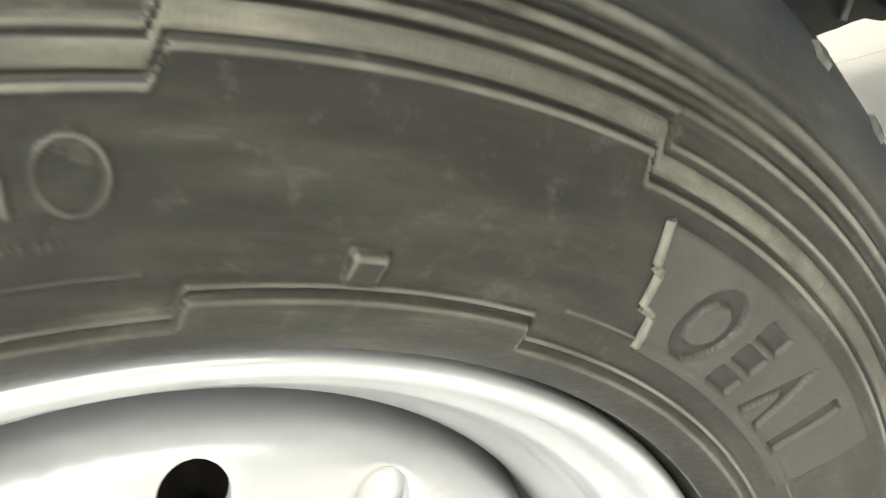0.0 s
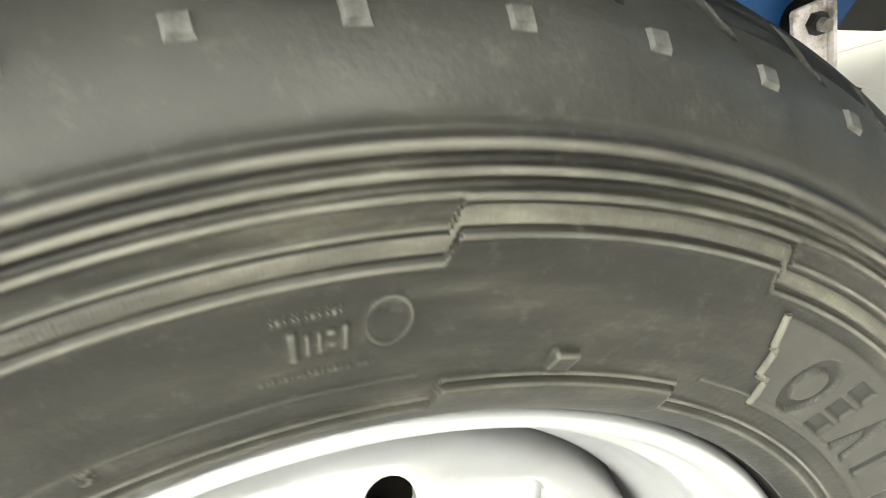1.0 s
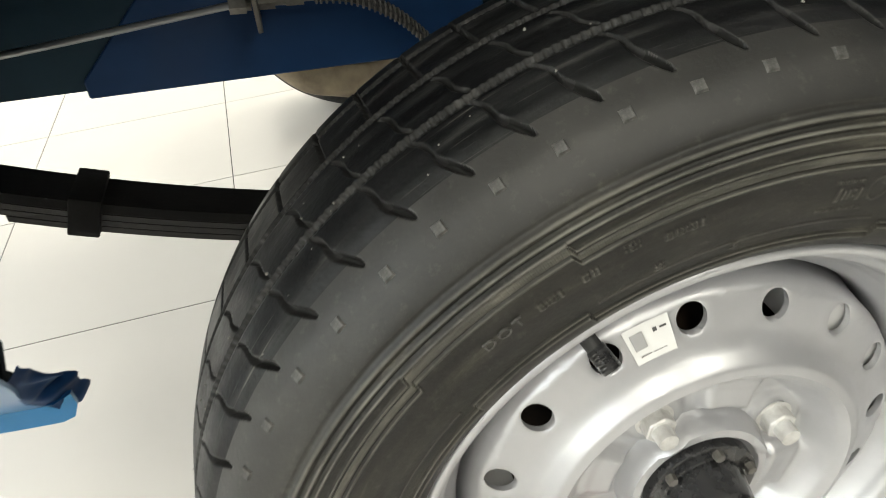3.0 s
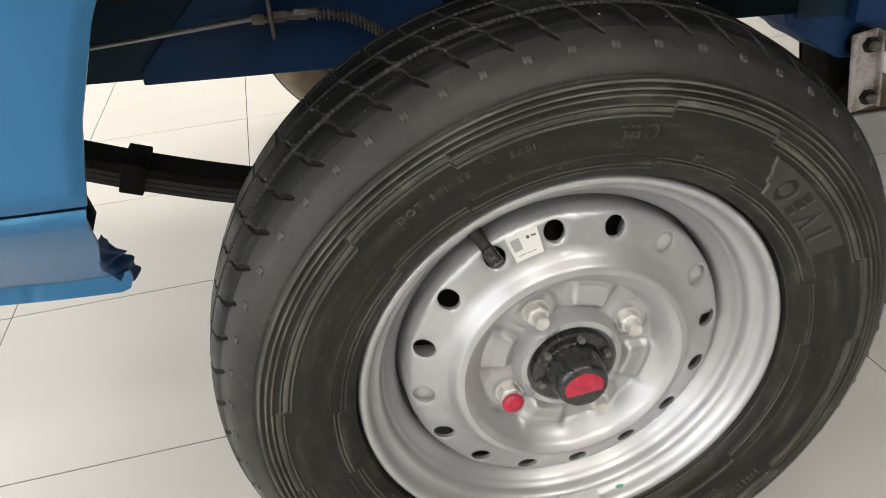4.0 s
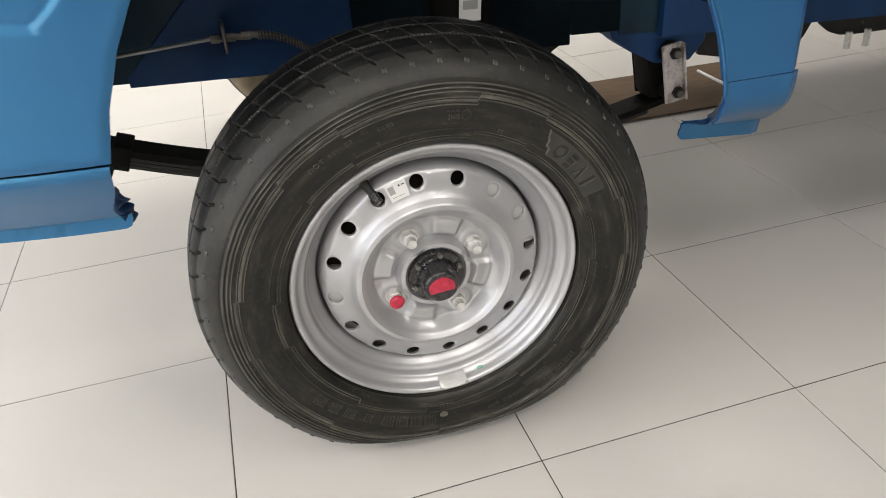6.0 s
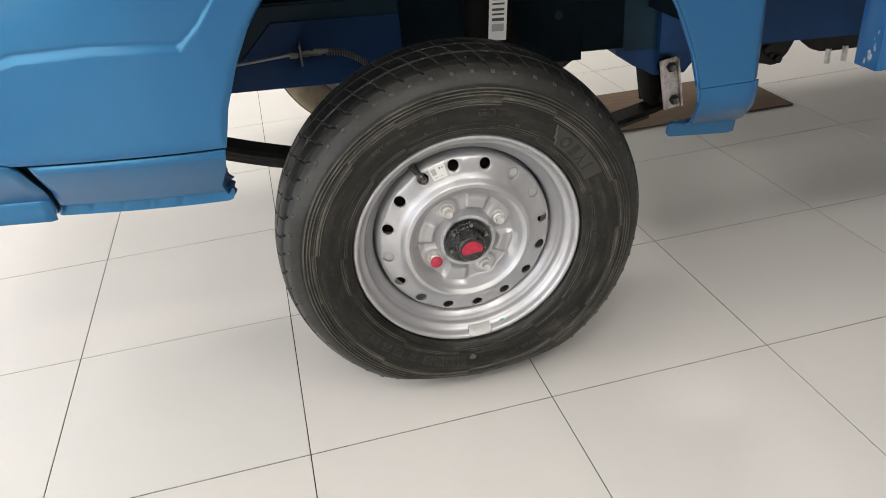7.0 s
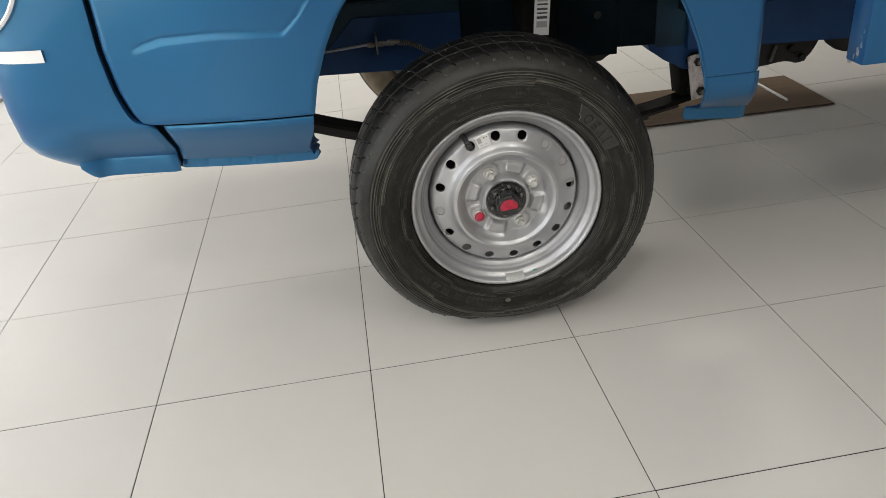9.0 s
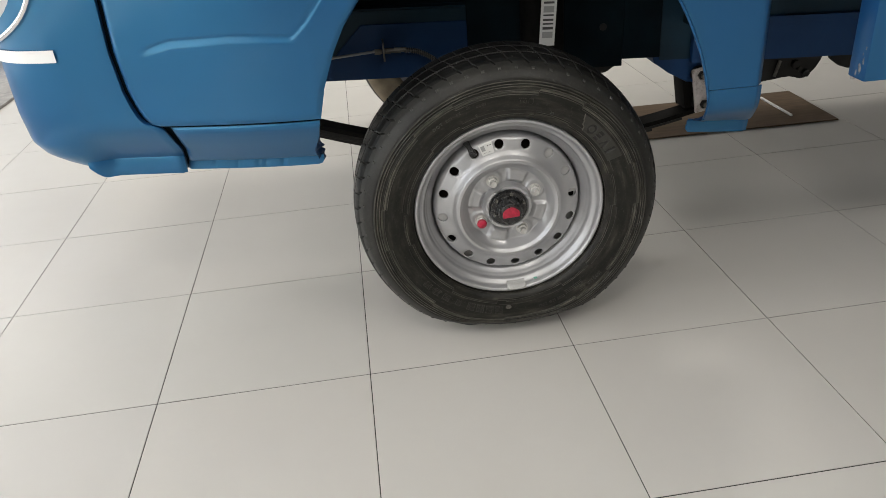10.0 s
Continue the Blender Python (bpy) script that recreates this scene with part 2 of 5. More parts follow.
put(SIPE_SHADE, "Base Color", ramp(SIPE_SHADE, noise_node(SIPE_SHADE, 90.0, 8), [(0.35, grey(0.003)), (0.75, (0.009, 0.0088, 0.0078))]))
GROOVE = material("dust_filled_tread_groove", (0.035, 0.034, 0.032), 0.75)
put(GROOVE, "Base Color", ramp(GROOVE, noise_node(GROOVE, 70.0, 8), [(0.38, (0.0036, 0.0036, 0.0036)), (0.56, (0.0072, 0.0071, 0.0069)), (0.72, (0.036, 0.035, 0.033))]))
GRIT = material("pale_stone_grit", (0.16, 0.155, 0.14), 0.85)
RUBBER = material("matt_black_rubber", (0.018, 0.018, 0.018), 0.6)
bump(RUBBER, noise_node(RUBBER, 300.0, 6), 0.2, 0.0006)
PAPER = material("white_label_paper", (0.66, 0.66, 0.65), 0.55)
INK = material("dark_label_print", (0.06, 0.06, 0.06), 0.6)
CARD = material("brown_corrugated_cardboard", (0.26, 0.17, 0.10), 0.85)
put(CARD, "Base Color", ramp(CARD, noise_node(CARD, 12.0, 8, 0.6, (1, 6, 1)), [(0.3, (0.085, 0.054, 0.031)), (0.7, (0.135, 0.088, 0.051))]))
bump(CARD, noise_node(CARD, 90.0, 6, 0.6, (1, 8, 1)), 0.2, 0.001)
SCUFFED = material("scuffed_pale_primer", (0.5, 0.46, 0.44), 0.6)
put(SCUFFED, "Base Color", ramp(SCUFFED, noise_node(SCUFFED, 45.0, 9, 0.7), [(0.36, (0.16, 0.13, 0.11)), (0.52, (0.48, 0.44, 0.43)), (0.72, (0.62, 0.58, 0.57))]))
bump(SCUFFED, noise_node(SCUFFED, 160.0, 6), 0.3, 0.001)
CHIP = material("chipped_grey_primer", (0.2, 0.22, 0.24), 0.7)
put(CHIP, "Base Color", ramp(CHIP, noise_node(CHIP, 150.0, 8), [(0.35, (0.05, 0.12, 0.20)), (0.6, (0.26, 0.27, 0.27))]))
DRUM = material("dark_rusty_cast_iron", (0.02, 0.013, 0.008), 0.7, 0.2)
put(DRUM, "Base Color", ramp(DRUM, noise_node(DRUM, 30.0, 8), [(0.35, (0.006, 0.005, 0.0045)), (0.7, (0.035, 0.020, 0.010))]))
CHROME = material("bright_chrome", (0.85, 0.85, 0.86), 0.08, 1.0)
LENS = material("clear_headlamp_plastic", (0.80, 0.82, 0.84), 0.06, 0.0, 1.0)
TAPE = material("white_reflective_tape", (0.82, 0.82, 0.82), 0.3)
# vitrified floor tiles
TILE = material("pale_vitrified_tile", (0.55, 0.53, 0.50), 0.22)


def place_noise(m, scale, detail=8.0, rough=0.6):
    """Noise that runs on from piece to piece."""
    geo = m.node_tree.nodes.new("ShaderNodeNewGeometry")
    tex = m.node_tree.nodes.new("ShaderNodeTexNoise")
    tex.inputs["Scale"].default_value, tex.inputs["Detail"].default_value, tex.inputs["Roughness"].default_value = scale, detail, rough
    m.node_tree.links.new(geo.outputs["Position"], tex.inputs["Vector"])
    return tex.outputs["Fac"]


info = TILE.node_tree.nodes.new("ShaderNodeObjectInfo")
tile_a = ramp(TILE, place_noise(TILE, 1.3, 10, 0.7), [(0.3, (0.525, 0.508, 0.484)), (0.7, (0.560, 0.543, 0.518))])
tile_dirt = ramp(TILE, place_noise(TILE, 55.0, 6, 0.75), [(0.70, grey(0.0)), (0.80, grey(1.0))])
tile_a = mix(TILE, mix(TILE, 0.22, grey(0.0), tile_dirt), tile_a, (0.30, 0.28, 0.25))
tile_b = ramp(TILE, info.outputs["Random"], [(0.0, (0.960, 0.958, 0.960)), (0.5, (1.0, 0.992, 0.984)), (1.0, (0.972, 0.978, 0.975))])
put(TILE, "Base Color", mix(TILE, 1.0, tile_a, tile_b, "MULTIPLY"))
put(TILE, "Roughness", ramp(TILE, place_noise(TILE, 7.0, 10, 0.65), [(0.3, grey(0.31)), (0.75, grey(0.43))]))
bump(TILE, place_noise(TILE, 260.0, 3), 0.03, 0.0006)
GROUT = material("dark_tile_grout", (0.12, 0.11, 0.10), 0.9)
put(GROUT, "Base Color", ramp(GROUT, place_noise(GROUT, 5.0, 8), [(0.36, (0.018, 0.016, 0.014)), (0.58, (0.048, 0.045, 0.041)), (0.78, (0.14, 0.133, 0.123))]))
PLASTER = material("white_wall_paint", (0.74, 0.73, 0.71), 0.7)
put(PLASTER, "Base Color", ramp(PLASTER, noise_node(PLASTER, 2.5, 8), [(0.3, (0.70, 0.69, 0.67)), (0.7, (0.76, 0.75, 0.73))]))
bump(PLASTER, noise_node(PLASTER, 150.0, 6), 0.1, 0.002)
# for unseen walls, kept dark so that less light bounces onto the truck
DIMWALL = material("bounce_dimming_grey", (0.12, 0.12, 0.12), 0.7)
put(DIMWALL, "Base Color", ramp(DIMWALL, noise_node(DIMWALL, 2.5, 8), [(0.3, (0.10, 0.10, 0.102)), (0.7, (0.135, 0.135, 0.137))]))
bump(DIMWALL, noise_node(DIMWALL, 150.0, 6), 0.1, 0.002)
ALUMINIUM = material("grey_aluminium_profile", (0.45, 0.46, 0.47), 0.4, 0.8)
GLASS = material("clear_window_glass", (1, 1, 1), 0.0)
GLASS.node_tree.nodes["Principled BSDF"].inputs["Transmission Weight"].default_value = 1.0
PAVING = material("pale_concrete_forecourt", (0.5, 0.49, 0.47), 0.85)
put(PAVING, "Base Color", ramp(PAVING, noise_node(PAVING, 3.0, 10), [(0.3, (0.42, 0.41, 0.39)), (0.7, (0.55, 0.54, 0.52))]))
STEP = material("grey_stone_threshold", (0.30, 0.29, 0.28), 0.6)
put(STEP, "Base Color", ramp(STEP, noise_node(STEP, 30.0, 10), [(0.3, (0.22, 0.215, 0.21)), (0.7, (0.36, 0.35, 0.34))]))


# ---- mesh helpers ----


def mesh_ob(name, verts, faces, mats, parent=None, label="", smooth=True, slots=None, sharp=None):
    me = bpy.data.meshes.new(name)
    me.from_pydata([tuple(v) for v in verts], [], faces)
    for m in mats if isinstance(mats, (list, tuple)) else [mats]:
        me.materials.append(m)
    if slots is not None:
        me.polygons.foreach_set("material_index", slots)
    me.polygons.foreach_set("use_smooth", [smooth] * len(faces))
    me.update()
    if smooth and sharp:
        me.set_sharp_from_angle(angle=radians(sharp))
    ob = new(name, me)
    if parent is not None:
        ob.parent = parent
    if label:
        tagged(ob, label)
    return ob


def part(name, bm, mat, parent=None, label="", smooth=False, sharp=35):
    bmesh.ops.recalc_face_normals(bm, faces=bm.faces)
    me = bpy.data.meshes.new(name)
    bm.to_mesh(me)
    bm.free()
    for m in mat if isinstance(mat, (list, tuple)) else [mat]:
        me.materials.append(m)
    me.polygons.foreach_set("use_smooth", [smooth] * len(me.polygons))
    if smooth:
        me.set_sharp_from_angle(angle=radians(sharp))
    ob = new(name, me)
    if parent is not None:
        ob.parent = parent
    if label:
        tagged(ob, label)
    return ob


def box(bm, x0, x1, y0, y1, z0, z1, bevel=0.0, turn=None):
    m = Matrix.LocRotScale(((x0 + x1) / 2, (y0 + y1) / 2, (z0 + z1) / 2), None, (x1 - x0, y1 - y0, z1 - z0))
    r = bmesh.ops.create_cube(bm, size=1.0, matrix=(turn or Matrix()) @ m)
    if bevel:
        edges = list({e for v in r["verts"] for e in v.link_edges})
        bmesh.ops.bevel(bm, geom=edges, offset=bevel, segments=2, profile=0.6, affect="EDGES")


def grid_faces(rows, cols, wrap_rows=False):
    out = []
    for i in range(rows if wrap_rows else rows - 1):
        a, b = i * cols, ((i + 1) % rows) * cols
        for j in range(cols - 1):
            out.append((a + j, a + j + 1, b + j + 1, b + j))
    return out


def lathe(profile, segs):
    """A solid turned round the y axis from (radius, y) pairs."""
    th = np.arange(segs) * 2 * np.pi / segs
    p = np.array(profile)
    v = np.stack([p[None, :, 0] * np.cos(th)[:, None], np.broadcast_to(p[None, :, 1], (segs, len(p))), p[None, :, 0] * np.sin(th)[:, None]], -1)
    return v.reshape(-1, 3), grid_faces(segs, len(p), True)


def fine(points, step):
    """Points along a smooth curve through the given (a, b) pairs."""
    pts = np.array(points, float)
    out = []
    for i in range(len(pts) - 1):
        p0, p1, p2, p3 = pts[max(i - 1, 0)], pts[i], pts[i + 1], pts[min(i + 2, len(pts) - 1)]
        n = max(1, int(np.ceil(np.linalg.norm(p2 - p1) / step)))
        for k in range(n):
            u = k / n
            out.append(0.5 * (2 * p1 + (p2 - p0) * u + (2 * p0 - 5 * p1 + 4 * p2 - p3) * u * u + (3 * p1 - p0 - 3 * p2 + p3) * u ** 3))
    out.append(pts[-1])
    return np.array(out)


def tube(points, radius, sides=10, ripple=None):
    """Verts and faces of a tube along points; ripple(i) scales the radius."""
    p = [Vector(q) for q in points]
    verts, up = [], Vector((0, 0, 1))
    for i, q in enumerate(p):
        d = (p[min(i + 1, len(p) - 1)] - p[max(i - 1, 0)]).normalized()
        s = d.cross(up).normalized() if abs(d.dot(up)) < 0.98 else Vector((1, 0, 0))
        u = s.cross(d).normalized()
        r = radius * (ripple(i) if ripple else 1)
        for k in range(sides):
            a = 2 * math.pi * k / sides
            verts.append(q + s * r * math.cos(a) + u * r * math.sin(a))
    faces = []
    for i in range(len(p) - 1):
        for k in range(sides):
            faces.append((i * sides + k, i * sides + (k + 1) % sides, (i + 1) * sides + (k + 1) % sides, (i + 1) * sides + k))
    faces += [tuple(range(sides)), tuple(range((len(p) - 1) * sides, len(p) * sides))]
    return verts, faces

# ---- the truck ----
truck = tagged(new("pickup_truck"), "blue metallic small pickup truck parked on pale floor tiles", "truck")
AXLE_Z, CAMBER = 0.271, 1.38
WHEEL_POSE = pose(0, 0, AXLE_Z, CAMBER, 0, 0)


def smoothstep(a, b, x):
    t = np.clip((x - a) / (b - a), 0, 1)
    return t * t * (3 - 2 * t)


def build_rim(parent):
    pro = [(0.1690, 0.0180), (0.1735, 0.0135), (0.1762, 0.0065), (0.1765, 0.0015), (0.1750, -0.0015), (0.1725, -0.0020), (0.1698, -0.0004),
           (0.1680, 0.0030), (0.1660, 0.0085), (0.1625, 0.0125), (0.1590, 0.0150), (0.1570, 0.0185), (0.1555, 0.0230), (0.1530, 0.0265),
           (0.1508, 0.0300), (0.1470, 0.0342), (0.1430, 0.0385), (0.1412, 0.0450), (0.1408, 0.0640), (0.1415, 0.0720), (0.1440, 0.1100), (0.1560, 0.1200),
           (0.1680, 0.1270), (0.1765, 0.1330), (0.1765, 0.1350), (0.1660, 0.1340)]
    v, f = lathe(fine(pro, 0.002), 224)
    return mesh_ob("wheel", v, f, SILVER, parent, "silver painted steel wheel with a worn black tyre", sharp=50)


def disc_depth(r, a):
    """How far the wheel disc lies behind the flange, by radius and angle in degrees."""
    r = np.asarray(r, float)
    key_r = [0.030, 0.0365, 0.0375, 0.0435, 0.047, 0.066, 0.0745, 0.080, 0.0865, 0.092, 0.0975, 0.104, 0.110, 0.1235, 0.1335, 0.1355, 0.1368, 0.1376]
    key_y = [0.018, 0.0150, 0.0120, 0.0125, 0.0270, 0.0285, 0.0270, 0.0185, 0.0085, 0.0042, 0.0058, 0.0132, 0.0175, 0.0226, 0.0268, 0.0291, 0.0332, 0.0410]
    y = np.interp(r, key_r, key_y)
    k = (np.asarray(a, float) - 72.5 + 45) % 90 - 45
    pad = smoothstep(20, 12, np.abs(k) * (r / 0.06) ** 0.3) * smoothstep(0.047, 0.056, r) * smoothstep(0.084, 0.070, r)
    kb = (np.asarray(a, float) - 27.5 + 45) % 90 - 45
    dist = np.hypot(r - 0.058, np.radians(kb) * 0.058)
    boss = smoothstep(0.021, 0.015, dist)
    return y - 0.0095 * pad * (1.0 - 0.45 * (r - 0.05) / 0.03) - 0.0030 * boss * (1 - pad)


def build_disc(parent):
    bm = bmesh.new()
    per = 12
    n = 16 * per
    rad = np.concatenate([np.arange(0.0345, 0.105, 0.0012), [0.106]])
    grid = []
    for r in rad:
        ring = []
        for k in range(n):
            a = 2 * math.pi * k / n
            ring.append(bm.verts.new((r * math.cos(a), float(disc_depth(r, math.degrees(a))), r * math.sin(a))))
        grid.append(ring)
    for i in range(len(rad) - 1):
        for k in range(n):
            bm.faces.new((grid[i][k], grid[i][(k + 1) % n], grid[i + 1][(k + 1) % n], grid[i + 1][k]))
    r_in, r_out, r_hole, hole = 0.106, 0.1368, 0.1236, 0.0084
    start = math.radians(117.5)
    for s in range(16):
        mid = round((start + s * math.pi / 8) / (2 * math.pi / n)) * 2 * math.pi / n
        edge = []
        half = math.pi / 16
        edge += [(r_in, -half + 2 * half * i / per) for i in range(per)]
        edge += [(r_in + (r_out - r_in) * i / 8, half) for i in range(8)]
        edge += [(r_out, half - 2 * half * i / per) for i in range(per)]
        edge += [(r_out - (r_out - r_in) * i / 8, -half) for i in range(8)]
        loops = []
        for u in (0.0, 0.35, 0.7, 0.9, 1.0):
            loop = []
            for r, a in edge:
                px, pz = r * math.cos(a), r * math.sin(a)
                d = math.atan2(pz, px - r_hole)
                hx, hz = r_hole + hole * math.cos(d), hole * math.sin(d)
                qx, qz = px * (1 - u) + hx * u, pz * (1 - u) + hz * u
                rr, aa = math.hypot(qx, qz), math.atan2(qz, qx) + mid
                y = float(disc_depth(rr, math.degrees(aa))) + (0.0006 if u == 1.0 else 0)
                loop.append(bm.verts.new((rr * math.cos(aa), y, rr * math.sin(aa))))
            loops.append(loop)
        back = [bm.verts.new((v.co.x, v.co.y + 0.0038, v.co.z)) for v in loops[-1]]
        loops.append(back)
        m = len(edge)
        for i in range(len(loops) - 1):
            for k in range(m):
                bm.faces.new((loops[i][k], loops[i][(k + 1) % m], loops[i + 1][(k + 1) % m], loops[i + 1][k]))
    rim_ring = [[bm.verts.new((r * math.cos(2 * math.pi * k / n), y, r * math.sin(2 * math.pi * k / n))) for k in range(n)]
                for r, y in ((0.1368, float(disc_depth(0.1368, 0))), (0.1378, 0.044), (0.1400, 0.062), (0.1460, 0.070))]
    for i in range(3):
        for k in range(n):
            bm.faces.new((rim_ring[i][k], rim_ring[i][(k + 1) % n], rim_ring[i + 1][(k + 1) % n], rim_ring[i + 1][k]))
    bmesh.ops.remove_doubles(bm, verts=bm.verts, dist=0.00012)
    return part("wheel_disc", bm, SILVER, parent, "pressed silver steel disc with sixteen round holes", True, 50)


# outer half of the tyre's section, from the bead to the crown: radius, y
TYRE_PROFILE = [(0.1700, 0.0150), (0.1752, 0.0060), (0.1790, -0.0010), (0.1830, -0.0060), (0.1900, -0.0108), (0.2000, -0.0142), (0.2150, -0.0178),
                (0.2300, -0.0197), (0.2420, -0.0196), (0.2520, -0.0170), (0.2610, -0.0116), (0.2690, -0.0042), (0.2755, 0.0068)]
TREAD_PROFILE = [(0.2760, 0.0078), (0.2808, 0.0160), (0.2846, 0.0340), (0.2868, 0.0680)]
TYRE_MID = 0.068
# lettering that cannot be read, as raised bars: first and last degree, inner and outer radius
BARS = [(119.6, 116.6, 0.2162, 0.2212), (114.2, 112.2, 0.2165, 0.2212), (109.2, 107.4, 0.2195, 0.2250),
        (104.8, 100.4, 0.2160, 0.2205), (106.4, 105.2, 0.2000, 0.2045), (96.8, 95.8, 0.1940, 0.1985),
        (-96.0, -100.2, 0.2020, 0.2170), (-101.2, -105.4, 0.2020, 0.2170), (-106.4, -110.6, 0.2020, 0.2170), (-111.6, -115.8, 0.2020, 0.2170),
        (-119.6, -122.6, 0.2030, 0.2150), (-126.4, -130.6, 0.2030, 0.2160), (-132.6, -136.8, 0.2030, 0.2160), (-139.0, -143.4, 0.2030, 0.2160),
        (-62.0, -66.2, 0.2110, 0.2160), (-67.2, -70.8, 0.2110, 0.2160), (-72.2, -76.4, 0.2110, 0.2160), (-50.0, -61.0, 0.2060, 0.2072),
        (-50.0, -61.0, 0.2090, 0.2102), (-50.0, -61.0, 0.2120, 0.2132), (-40.0, -44.6, 0.2190, 0.2250), (-45.6, -49.2, 0.2190, 0.2250),
        (-50.2, -54.2, 0.2190, 0.2250), (-84.0, -94.0, 0.1900, 0.1940)]

BAND_IN, BAND_STEP = 0.2308, 0.0052


def plate_shapes(r, deg):
    """Plain sunk shapes on the maker's plate: an oval, blocks, a wedge and a bar."""
    e = np.hypot((deg - 45.7) / 2.25, (r - 0.2088) / 0.0094)
    m = smoothstep(1.04, 0.98, e) * smoothstep(0.56, 0.64, e)
    for lo, hi in ((0.1992, 0.2042), (0.2062, 0.2112), (0.2132, 0.2182)):
        m = np.maximum(m, block(deg, 39.2, 42.0, 0.12) * block(r, lo, hi, 0.0004))
    half = 1.75 * (0.2195 - r) / 0.0200
    m = np.maximum(m, smoothstep(half + 0.12, half - 0.12, np.abs(deg - 35.5)) * smoothstep(half - 1.02, half - 0.82, np.abs(deg - 35.5)) * block(r, 0.1992, 0.2186, 0.0004))
    return np.maximum(m, block(deg, 30.2, 31.6, 0.12) * block(r, 0.1992, 0.2186, 0.0004))


def ridge(r, at, width, height):
    return height * np.exp(-((r - at) / width) ** 2)


def block(v, a, b, soft):
    return smoothstep(a - soft, a + soft, v) * smoothstep(b + soft, b - soft, v)


def band_centre(deg):
    k = np.abs(((deg - 66.7 + 180.0) % 360.0 - 180.0 + 28.6) % 57.2 - 28.6)
    return BAND_IN + BAND_STEP * smoothstep(10.55, 9.85, k)


def plate_edge(r):
    """Angle at which the maker's plate ends, in three teeth."""
    low = np.interp(r, [0.1968, 0.2050], [48.9, 49.8])
    mid = np.interp(r, [0.2050, 0.2135], [50.9, 51.7])
    high = np.interp(r, [0.2135, 0.2231], [52.3, 53.5])
    return np.where(r < 0.2050, low, np.where(r < 0.2135, mid, high))


def plate_area(r, deg):
    left = plate_edge(r)
    return smoothstep(left + 0.1, left - 0.2, deg) * smoothstep(25.2, 25.8, deg) * block(r, 0.1960, 0.2228, 0.0005)


def sidewall_relief(r, deg):
    """Height of the moulded relief on the sidewall."""
    h = ridge(r, 0.2491, 0.0015, 0.0014) + ridge(r, 0.2444, 0.0012, 0.0014) + ridge(r, 0.2404, 0.0010, 0.0013)
    h -= ridge(r, 0.2520, 0.0012, 0.0007) + ridge(r, 0.2467, 0.0008, 0.0007) + ridge(r, 0.2424, 0.0008, 0.0006)
    # the ribbed strip that steps in and out between two grooves, with a lip inside it
    centre = band_centre(deg)
    h += block(r, centre - 0.0019, centre + 0.0019, 0.0003) * (0.0005 + 0.00005 * np.sin(np.radians(deg) * 960))
    h -= ridge(r, centre + 0.0023, 0.0005, 0.0008) + ridge(r, centre - 0.0023, 0.0005, 0.0008)
    h += ridge(r, centre - 0.0040, 0.0008, 0.0009) + ridge(r, centre + 0.0036, 0.0009, 0.0009)
    # bead protector, stepped as well
    j = np.abs(((deg - 66.5 + 180.0) % 360.0 - 180.0 + 29.25) % 58.5 - 29.25)
    bead = 0.1885 + 0.0055 * smoothstep(9.9, 9.3, j)
    h += block(r, 0.1800, bead, 0.0005) * 0.0020 + ridge(r, bead + 0.0018, 0.0006, 0.0014)
    h += ridge(r, 0.1985, 0.0006, 0.0005) * (j > 11)
    # raised plate with a jagged end
    h += 0.0007 * plate_area(r, deg)
    # plain sunk shapes on the plate
    h -= 0.0013 * plate_shapes(r, deg)
    for a, b, lo, hi in BARS:
        tick = 0.25 + 0.75 * (np.sin(deg * 4.65) + 0.7 * np.sin(deg * 11.3 + 1.0) + 0.5 * np.sin(r * 2600 + deg * 3.1) > -0.25)
        h += 0.0007 * block(deg, min(a, b), max(a, b), 0.12) * block(r, lo, hi, 0.0004) * tick
    # loop, bracket and specks of an emblem too small to read
    e = np.hypot((deg - 79.7) / 1.2, (r - 0.2150) / 0.0058)
    h += 0.0006 * np.exp(-((e - 1.0) / 0.10) ** 2) * smoothstep(81.2, 80.4, deg)
    h += 0.0007 * block(deg, 84.35, 84.8, 0.1) * block(r, 0.2092, 0.2165, 0.0004)
    h += 0.0007 * block(deg, 81.75, 82.05, 0.1) * block(r, 0.2096, 0.2160, 0.0004)
    h += 0.0005 * (block(deg, 83.7, 83.95, 0.08) + block(deg, 83.1, 83.3, 0.08)) * block(r, 0.2100, 0.2152, 0.0004)
    h += 0.0006 * block(deg, 82.4, 82.8, 0.1) * (block(r, 0.2140, 0.2152, 0.0003) + block(r, 0.2112, 0.2122, 0.0003))
    speck = (np.sin(deg * 19.0) + 0.6 * np.sin(deg * 7.7) > 0.3) * 0.0005
    h += speck * (block(r, 0.2186, 0.2204, 0.0003) * block(deg, 81.9, 85.6, 0.1) + block(r, 0.2040, 0.2058, 0.0003) * block(deg, 80.4, 86.6, 0.1))
    # small wedge mark
    h += 0.0022 * block(deg, 67.0, 68.8, 0.15) * block(r, 0.1965, 0.2030, 0.0005) * (r - 0.1935) / 0.008
    return h


# the moulded pattern repeats 58 times round the tyre, in pitches of uneven length
PITCH_DEG = [-180.0, 53.8, 80.3, 104.64, 127.55, 180.0]
PITCH_NO = [-37.58, 0.0, 4.0, 8.0, 12.0, 20.42]


def pitch(deg):
    return np.interp((np.asarray(deg) + 180.0) % 360.0 - 180.0, PITCH_DEG, PITCH_NO)


def off_pitch(no):
    """Signed distance to the nearest whole pitch."""
    return (no + 0.5) % 1.0 - 0.5


